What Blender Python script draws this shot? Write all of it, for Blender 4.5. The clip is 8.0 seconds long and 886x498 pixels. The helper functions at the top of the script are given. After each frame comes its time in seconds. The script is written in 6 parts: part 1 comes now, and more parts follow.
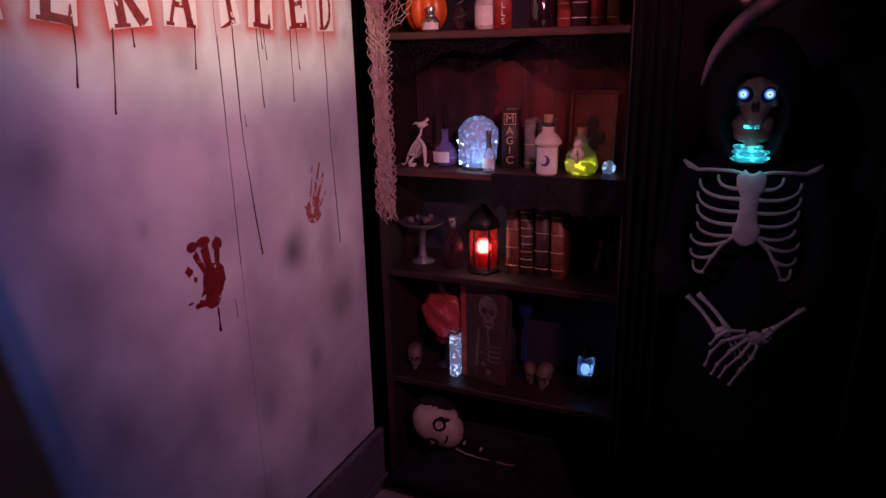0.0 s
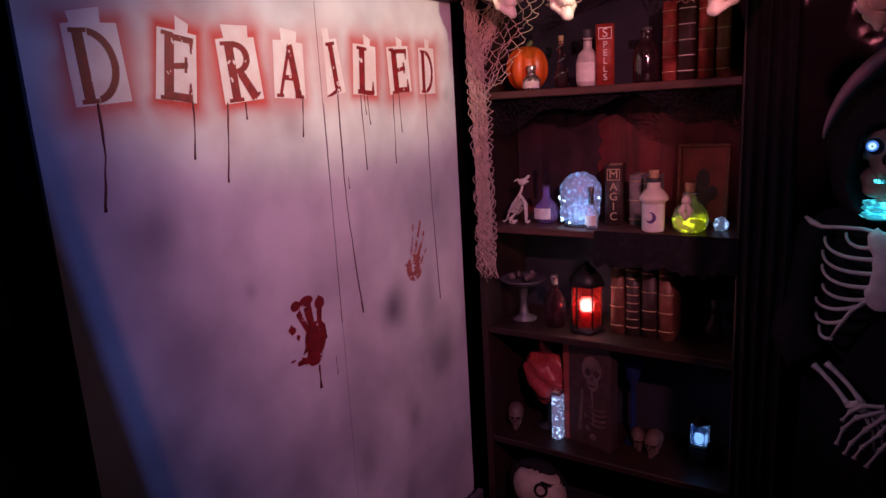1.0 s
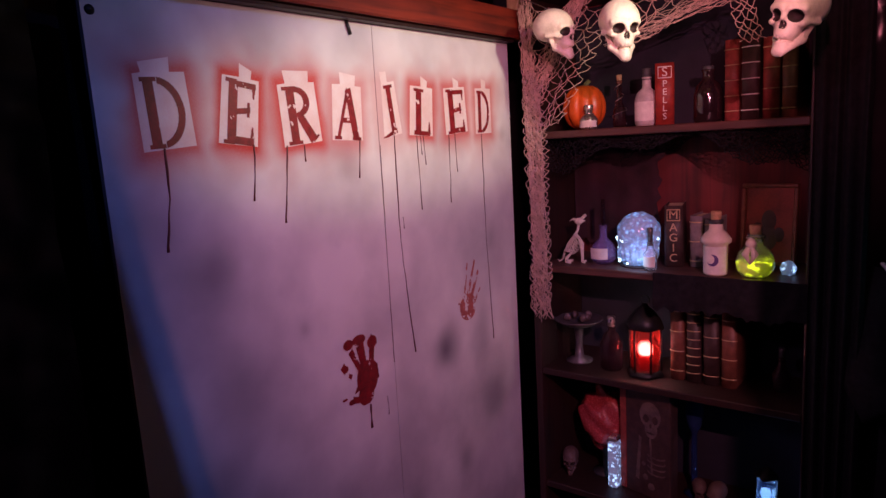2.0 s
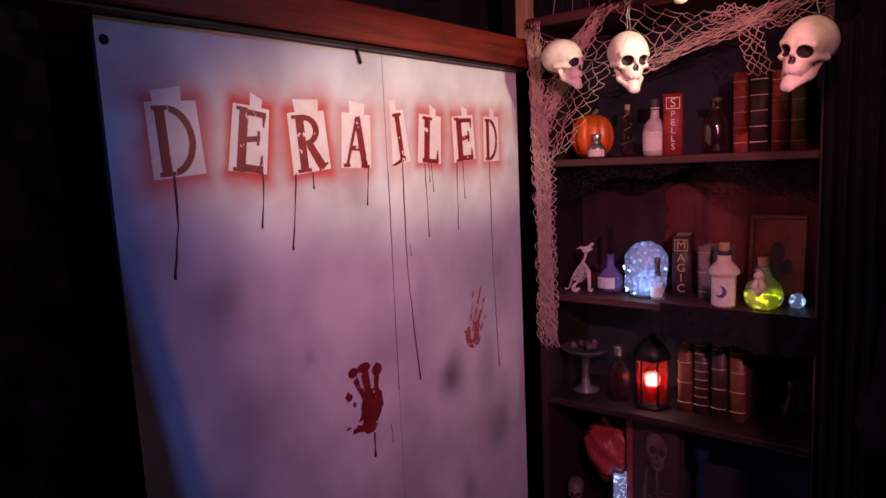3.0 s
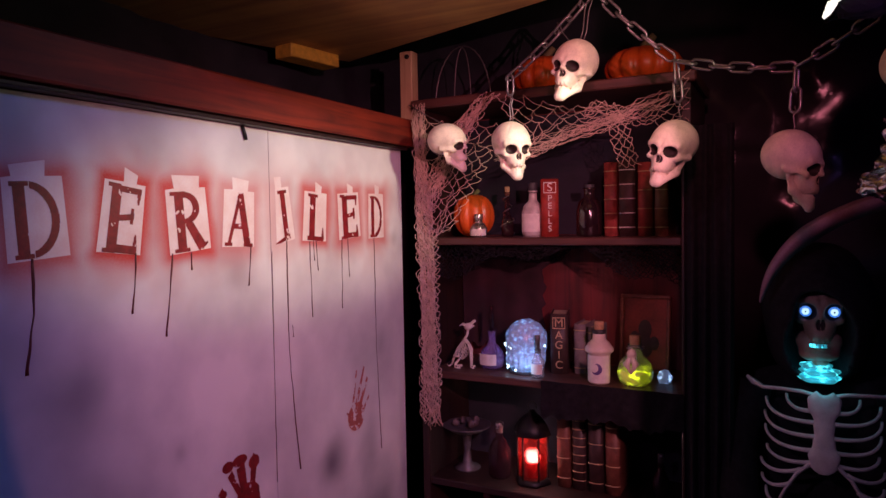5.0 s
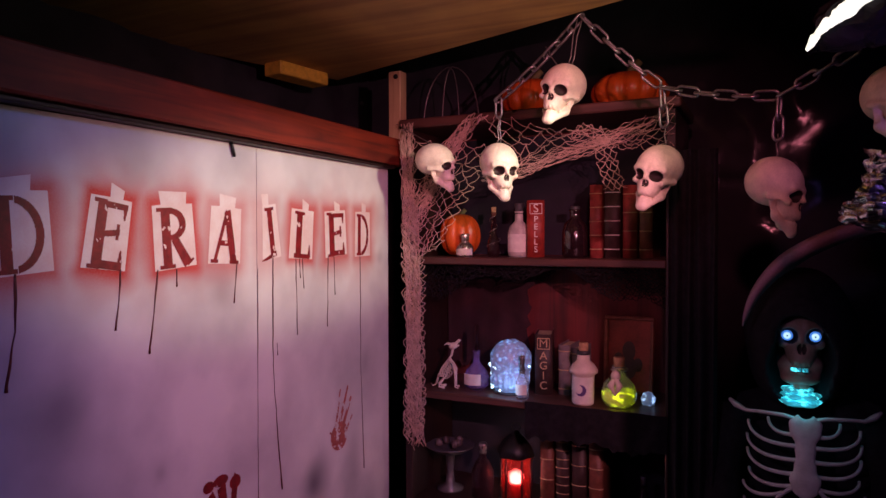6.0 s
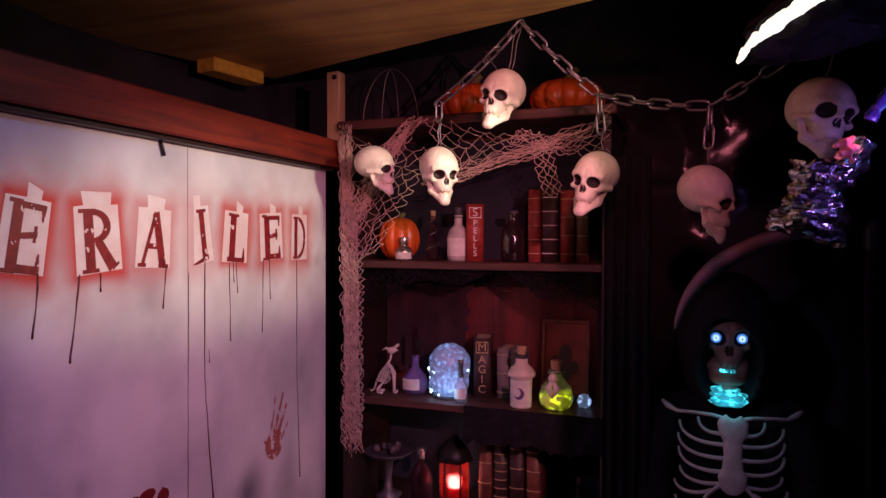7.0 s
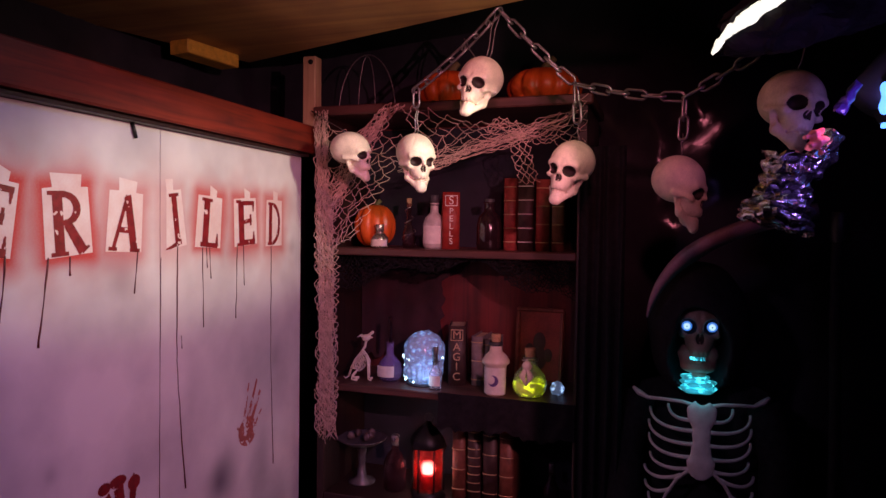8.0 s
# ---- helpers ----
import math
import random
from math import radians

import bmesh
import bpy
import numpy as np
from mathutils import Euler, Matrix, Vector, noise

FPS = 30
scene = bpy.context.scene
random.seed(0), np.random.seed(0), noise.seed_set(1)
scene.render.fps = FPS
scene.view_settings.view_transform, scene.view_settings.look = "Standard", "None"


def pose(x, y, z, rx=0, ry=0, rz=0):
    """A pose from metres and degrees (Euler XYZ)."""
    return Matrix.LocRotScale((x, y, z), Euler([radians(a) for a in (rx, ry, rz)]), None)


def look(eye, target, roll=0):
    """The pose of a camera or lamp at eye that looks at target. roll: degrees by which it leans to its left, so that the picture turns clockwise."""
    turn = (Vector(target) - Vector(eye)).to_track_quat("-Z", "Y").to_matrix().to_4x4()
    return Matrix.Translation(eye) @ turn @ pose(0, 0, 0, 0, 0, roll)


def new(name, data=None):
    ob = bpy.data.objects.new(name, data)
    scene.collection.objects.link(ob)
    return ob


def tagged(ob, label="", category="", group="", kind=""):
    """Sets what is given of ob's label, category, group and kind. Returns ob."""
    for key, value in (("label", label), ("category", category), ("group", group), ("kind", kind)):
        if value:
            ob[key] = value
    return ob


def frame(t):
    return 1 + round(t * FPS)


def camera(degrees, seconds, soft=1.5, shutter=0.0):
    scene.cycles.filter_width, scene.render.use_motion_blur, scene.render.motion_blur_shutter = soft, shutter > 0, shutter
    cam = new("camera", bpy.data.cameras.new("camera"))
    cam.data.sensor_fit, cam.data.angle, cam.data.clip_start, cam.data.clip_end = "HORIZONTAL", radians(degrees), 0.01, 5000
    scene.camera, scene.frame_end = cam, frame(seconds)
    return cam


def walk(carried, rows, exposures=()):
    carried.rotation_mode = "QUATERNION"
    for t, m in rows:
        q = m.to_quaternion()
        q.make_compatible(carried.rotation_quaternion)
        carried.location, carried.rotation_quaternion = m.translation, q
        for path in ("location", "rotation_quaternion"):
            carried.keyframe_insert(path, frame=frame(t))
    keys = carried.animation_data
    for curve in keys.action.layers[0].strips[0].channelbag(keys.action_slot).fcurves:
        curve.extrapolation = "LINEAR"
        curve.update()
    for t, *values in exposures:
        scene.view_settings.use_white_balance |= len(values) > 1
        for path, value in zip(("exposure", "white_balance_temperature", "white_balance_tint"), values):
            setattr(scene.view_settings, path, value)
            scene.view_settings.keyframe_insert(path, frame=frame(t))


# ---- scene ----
cam = camera(66.9, 8.0)
PATH = [
    (0, (1.136, -1.881, 1.558), (0.35, -0.13, 0.995), -1.2),
    (0.5, (1.138, -1.867, 1.569), (0.24, -0.146, 1.086), -1.8),
    (1, (1.149, -1.845, 1.585), (0.067, -0.215, 1.169), -3.2),
    (1.5, (1.152, -1.829, 1.595), (-0.025, -0.253, 1.231), -3.6),
    (2.8, (1.143, -1.83, 1.624), (-0.11, -0.293, 1.36), -2.5),
    (3, (1.144, -1.826, 1.626), (-0.097, -0.279, 1.37), -2.5),
    (3.5, (1.136, -1.821, 1.628), (-0.015, -0.199, 1.416), -1.6),
    (4, (1.126, -1.824, 1.639), (0.022, -0.165, 1.468), -1.6),
    (4.5, (1.103, -1.827, 1.659), (0.088, -0.108, 1.543), -1.3),
    (5, (1.096, -1.829, 1.674), (0.175, -0.056, 1.587), -1.0),
    (5.2, (1.098, -1.829, 1.681), (0.192, -0.048, 1.598), -0.7),
    (6.3, (1.083, -1.837, 1.681), (0.234, -0.027, 1.657), -0.2),
    (6.5, (1.08, -1.831, 1.684), (0.263, -0.006, 1.66), -0.3),
    (7, (1.079, -1.824, 1.685), (0.373, 0.047, 1.655), 0.2),
    (7.5, (1.075, -1.822, 1.68), (0.406, 0.062, 1.641), 0.3),
    (8, (1.077, -1.826, 1.679), (0.442, 0.069, 1.619), 0.8),
]
walk(cam, [(t, look(eye, target, roll)) for t, eye, target, roll in PATH], [(0.0, -0.12), (1.5, 0.0), (4.0, 0.0), (5.0, -0.08), (8.0, -0.20)])

# ---- light -------------------------------------------------------------------
def rgb(r, g, b):
    return (r, g, b, 1.0)


world = bpy.data.worlds.new("dark_room")
world.use_nodes = True
world.node_tree.nodes["Background"].inputs["Color"].default_value = rgb(0.35, 0.25, 0.6)
world.node_tree.nodes["Background"].inputs["Strength"].default_value = 0.010
scene.world = world
scene.view_settings.exposure = 0.0


def spot(name, eye, target, watts, colour, cone, blend, size, roll=0):
    data = bpy.data.lights.new(name, "SPOT")
    data.energy, data.color, data.spot_size, data.spot_blend, data.shadow_soft_size = watts, colour, radians(cone), blend, size
    ob = new(name, data)
    ob.matrix_world = look(eye, target, roll)
    return ob


def glow_point(name, at, watts, colour, size):
    data = bpy.data.lights.new(name, "POINT")
    data.energy, data.color, data.shadow_soft_size = watts, colour, size
    new(name, data).location = at


# The white lamp shines through a slit in its foil, so that its beam is a long, slightly rising band.
WHITE_LAMP = (1.12, -0.70, 2.005)
white = spot("white_spot", WHITE_LAMP, (0.0, -0.44, 1.725), 46, (1.0, 0.87, 0.68), 30, 1.0, 0.03, 8)
white.scale = (3.0, 1.0, 1.0)
spot("white_spill", (1.10, -0.635, 2.03), (0.30, -0.35, 2.22), 3.0, (1.0, 0.86, 0.55), 130, 0.6, 0.03)
PINK_LAMP, BLUE_LAMP, RED_LAMP = (1.42, -1.50, 1.95), (1.50, -1.45, 2.42), (1.12, -1.62, 2.15)
pink = spot("pink_spot", PINK_LAMP, (0.0, 0.34, 1.20), 66, (1.0, 0.35, 0.48), 76, 1.0, 0.002)
pink.scale = (1.22, 1.0, 1.0)
spot("blue_spot", BLUE_LAMP, (0.0, -0.62, 1.32), 27, (0.13, 0.22, 1.0), 58, 0.8, 0.002)
red = spot("red_spot", RED_LAMP, (0.62, 0.0, 1.86), 32, (1.0, 0.22, 0.32), 36, 1.0, 0.03)
red.scale = (1.6, 1.0, 1.0)
violet = spot("violet_spot", (0.45, -2.05, 2.12), (1.02, 0.0, 1.22), 19, (0.86, 0.48, 0.88), 38, 1.0, 0.05)
violet.scale = (0.5, 1.0, 1.0)
glow_point("violet_gel_light", (1.36, -0.72, 1.84), 0.45, (0.40, 0.20, 1.0), 0.015)
glow_point("pink_gel_light", (1.300, -0.672, 1.845), 0.03, (1.0, 0.20, 0.34), 0.015)
glow_point("skull_lamp_light", (0.400, 0.015, 1.235), 0.09, (0.45, 0.65, 1.0), 0.03)
glow_point("lantern_light", (0.395, 0.02, 0.95), 0.02, (1.0, 0.06, 0.06), 0.03)
glow_point("neck_light", (1.156, -0.105, 1.300), 0.05, (0.15, 0.8, 1.0), 0.02)


# ---- materials ---------------------------------------------------------------
def mat(name, base, rough=0.6, metal=0.0, vary=0.25, scale=40.0, bump=0.3, fine=220.0, second=None, coat=0.0, glow=None, power=0.0, speck=None):
    """A material with a coarse and a fine noise in its colour and its relief."""
    m = bpy.data.materials.new(name)
    m.use_nodes = True
    n, l = m.node_tree.nodes, m.node_tree.links
    b = n["Principled BSDF"]
    co = n.new("ShaderNodeTexCoord")
    info = n.new("ShaderNodeObjectInfo")
    shift = n.new("ShaderNodeVectorMath")
    shift.operation = "ADD"
    big, small, ramp = n.new("ShaderNodeTexNoise"), n.new("ShaderNodeTexNoise"), n.new("ShaderNodeValToRGB")
    l.new(co.outputs["Object"], shift.inputs[0])
    l.new(info.outputs["Random"], shift.inputs[1])
    for t, s, d in ((big, scale, 4.0), (small, fine, 3.0)):
        t.inputs["Scale"].default_value, t.inputs["Detail"].default_value = s, d
        l.new(shift.outputs[0], t.inputs["Vector"])
    mix = n.new("ShaderNodeMath")
    mix.operation = "MULTIPLY_ADD"
    mix.inputs[1].default_value = 0.35
    l.new(small.outputs["Fac"], mix.inputs[0])
    l.new(big.outputs["Fac"], mix.inputs[2])
    dark = second or tuple(c * (1 - vary) for c in base)
    lite = base if second else tuple(min(1, c * (1 + vary * 0.6)) for c in base)
    ramp.color_ramp.elements[0].position, ramp.color_ramp.elements[1].position = 0.45, 0.9
    ramp.color_ramp.elements[0].color, ramp.color_ramp.elements[1].color = rgb(*dark), rgb(*lite)
    l.new(mix.outputs[0], ramp.inputs["Fac"])
    l.new(ramp.outputs["Color"], b.inputs["Base Color"])
    rr = n.new("ShaderNodeMapRange")
    rr.inputs["To Min"].default_value, rr.inputs["To Max"].default_value = max(0.03, rough - 0.12), min(1, rough + 0.12)
    l.new(big.outputs["Fac"], rr.inputs["Value"])
    l.new(rr.outputs["Result"], b.inputs["Roughness"])
    b.inputs["Metallic"].default_value = metal
    b.inputs["Coat Weight"].default_value = coat
    b.inputs["Specular IOR Level"].default_value = 0.1 if rough >= 0.6 and max(base) < 0.02 else 0.10 if "plastic_sheet" in name else 0.5
    if bump:
        bp = n.new("ShaderNodeBump")
        bp.inputs["Strength"].default_value, bp.inputs["Distance"].default_value = bump, 0.002
        l.new(mix.outputs[0], bp.inputs["Height"])
        l.new(bp.outputs["Normal"], b.inputs["Normal"])
    if glow:
        b.inputs["Emission Color"].default_value = rgb(*glow)
        b.inputs["Emission Strength"].default_value = power
        if speck:
            vor, gr = n.new("ShaderNodeTexNoise"), n.new("ShaderNodeMapRange")
            vor.inputs["Scale"].default_value = speck
            gr.inputs["From Min"].default_value, gr.inputs["From Max"].default_value = 0.54, 0.70
            gr.inputs["To Min"].default_value, gr.inputs["To Max"].default_value = 0.25 * power, 4.0 * power
            l.new(shift.outputs[0], vor.inputs["Vector"])
            l.new(vor.outputs["Fac"], gr.inputs["Value"])
            l.new(gr.outputs["Result"], b.inputs["Emission Strength"])
    return m


def glass(name, colour, rough=0.03, glow=None, power=0.0):
    m = bpy.data.materials.new(name)
    m.use_nodes = True
    n, l = m.node_tree.nodes, m.node_tree.links
    b = n["Principled BSDF"]
    b.inputs["Base Color"].default_value = rgb(*colour)
    b.inputs["Roughness"].default_value = rough
    b.inputs["Transmission Weight"].default_value = 0.92
    b.inputs["IOR"].default_value = 1.45
    t, bp = n.new("ShaderNodeTexNoise"), n.new("ShaderNodeBump")
    t.inputs["Scale"].default_value = 35
    bp.inputs["Strength"].default_value, bp.inputs["Distance"].default_value = 0.25, 0.003
    l.new(t.outputs["Fac"], bp.inputs["Height"])
    l.new(bp.outputs["Normal"], b.inputs["Normal"])
    if glow:
        b.inputs["Emission Color"].default_value, b.inputs["Emission Strength"].default_value = rgb(*glow), power
    return m


def wood(name, base, dark, axis=1, rough=0.6, ring=9.0):
    """Timber with a grain that runs along one axis."""
    m = bpy.data.materials.new(name)
    m.use_nodes = True
    n, l = m.node_tree.nodes, m.node_tree.links
    b, co, mp = n["Principled BSDF"], n.new("ShaderNodeTexCoord"), n.new("ShaderNodeMapping")
    stretch = [ring * 6] * 3
    stretch[axis] = ring * 0.35
    mp.inputs["Scale"].default_value = stretch
    t1, t2, ramp, bp = n.new("ShaderNodeTexNoise"), n.new("ShaderNodeTexNoise"), n.new("ShaderNodeValToRGB"), n.new("ShaderNodeBump")
    t1.inputs["Scale"].default_value, t1.inputs["Detail"].default_value, t1.inputs["Distortion"].default_value = 1.0, 6, 0.8
    t2.inputs["Scale"].default_value, t2.inputs["Detail"].default_value = 7.0, 4
    add = n.new("ShaderNodeMath")
    add.operation = "MULTIPLY_ADD"
    add.inputs[1].default_value = 0.6
    l.new(co.outputs["Object"], mp.inputs["Vector"])
    l.new(mp.outputs["Vector"], t1.inputs["Vector"])
    l.new(co.outputs["Object"], t2.inputs["Vector"])
    l.new(t2.outputs["Fac"], add.inputs[0])
    l.new(t1.outputs["Fac"], add.inputs[2])
    ramp.color_ramp.elements[0].position, ramp.color_ramp.elements[1].position = 0.6, 1.0
    ramp.color_ramp.elements[0].color, ramp.color_ramp.elements[1].color = rgb(*dark), rgb(*base)
    l.new(add.outputs[0], ramp.inputs["Fac"])
    l.new(ramp.outputs["Color"], b.inputs["Base Color"])
    bp.inputs["Strength"].default_value, bp.inputs["Distance"].default_value = 0.35, 0.002
    l.new(add.outputs[0], bp.inputs["Height"])
    l.new(bp.outputs["Normal"], b.inputs["Normal"])
    b.inputs["Roughness"].default_value = rough
    return m


def sprayed():
    """White board paint with red spray and sooty grey smudges, whose shape is kept with the board."""
    m = bpy.data.materials.new("sprayed_white_board")
    m.use_nodes = True
    n, l = m.node_tree.nodes, m.node_tree.links
    b, co = n["Principled BSDF"], n.new("ShaderNodeTexCoord")
    t1, t2, t3 = (n.new("ShaderNodeTexNoise") for _ in range(3))
    for t, s, d in ((t1, 3.2, 5), (t2, 260, 2), (t3, 9, 6)):
        t.inputs["Scale"].default_value, t.inputs["Detail"].default_value = s, d
        l.new(co.outputs["Object"], t.inputs["Vector"])
    base = n.new("ShaderNodeValToRGB")
    base.color_ramp.elements[0].position, base.color_ramp.elements[1].position = 0.34, 0.62
    base.color_ramp.elements[0].color, base.color_ramp.elements[1].color = rgb(0.50, 0.48, 0.48), rgb(0.78, 0.76, 0.72)
    l.new(t1.outputs["Fac"], base.inputs["Fac"])

    def layer(below, attr, colour, noise_tex):
        a, mul, mx = n.new("ShaderNodeAttribute"), n.new("ShaderNodeMath"), n.new("ShaderNodeMix")
        a.attribute_name = attr
        grain = n.new("ShaderNodeMapRange")
        grain.inputs["From Min"].default_value, grain.inputs["From Max"].default_value = 0.3, 0.65
        grain.inputs["To Min"].default_value, grain.inputs["To Max"].default_value = 0.94, 1.03
        l.new(noise_tex.outputs["Fac"], grain.inputs["Value"])
        mul.operation, mul.use_clamp = "MULTIPLY", True
        l.new(a.outputs["Fac"], mul.inputs[0])
        l.new(grain.outputs["Result"], mul.inputs[1])
        mx.data_type = "RGBA"
        l.new(mul.outputs[0], mx.inputs[0])
        l.new(below, mx.inputs[6])
        mx.inputs[7].default_value = rgb(*colour)
        return mx.outputs[2]

    out = layer(base.outputs["Color"], "grey_spray", (0.16, 0.15, 0.17), t3)
    out = layer(out, "red_spray", (0.48, 0.028, 0.022), t2)
    l.new(out, b.inputs["Base Color"])
    bp = n.new("ShaderNodeBump")
    bp.inputs["Strength"].default_value, bp.inputs["Distance"].default_value = 0.15, 0.001
    l.new(t2.outputs["Fac"], bp.inputs["Height"])
    l.new(bp.outputs["Normal"], b.inputs["Normal"])
    b.inputs["Roughness"].default_value = 0.62
    return m


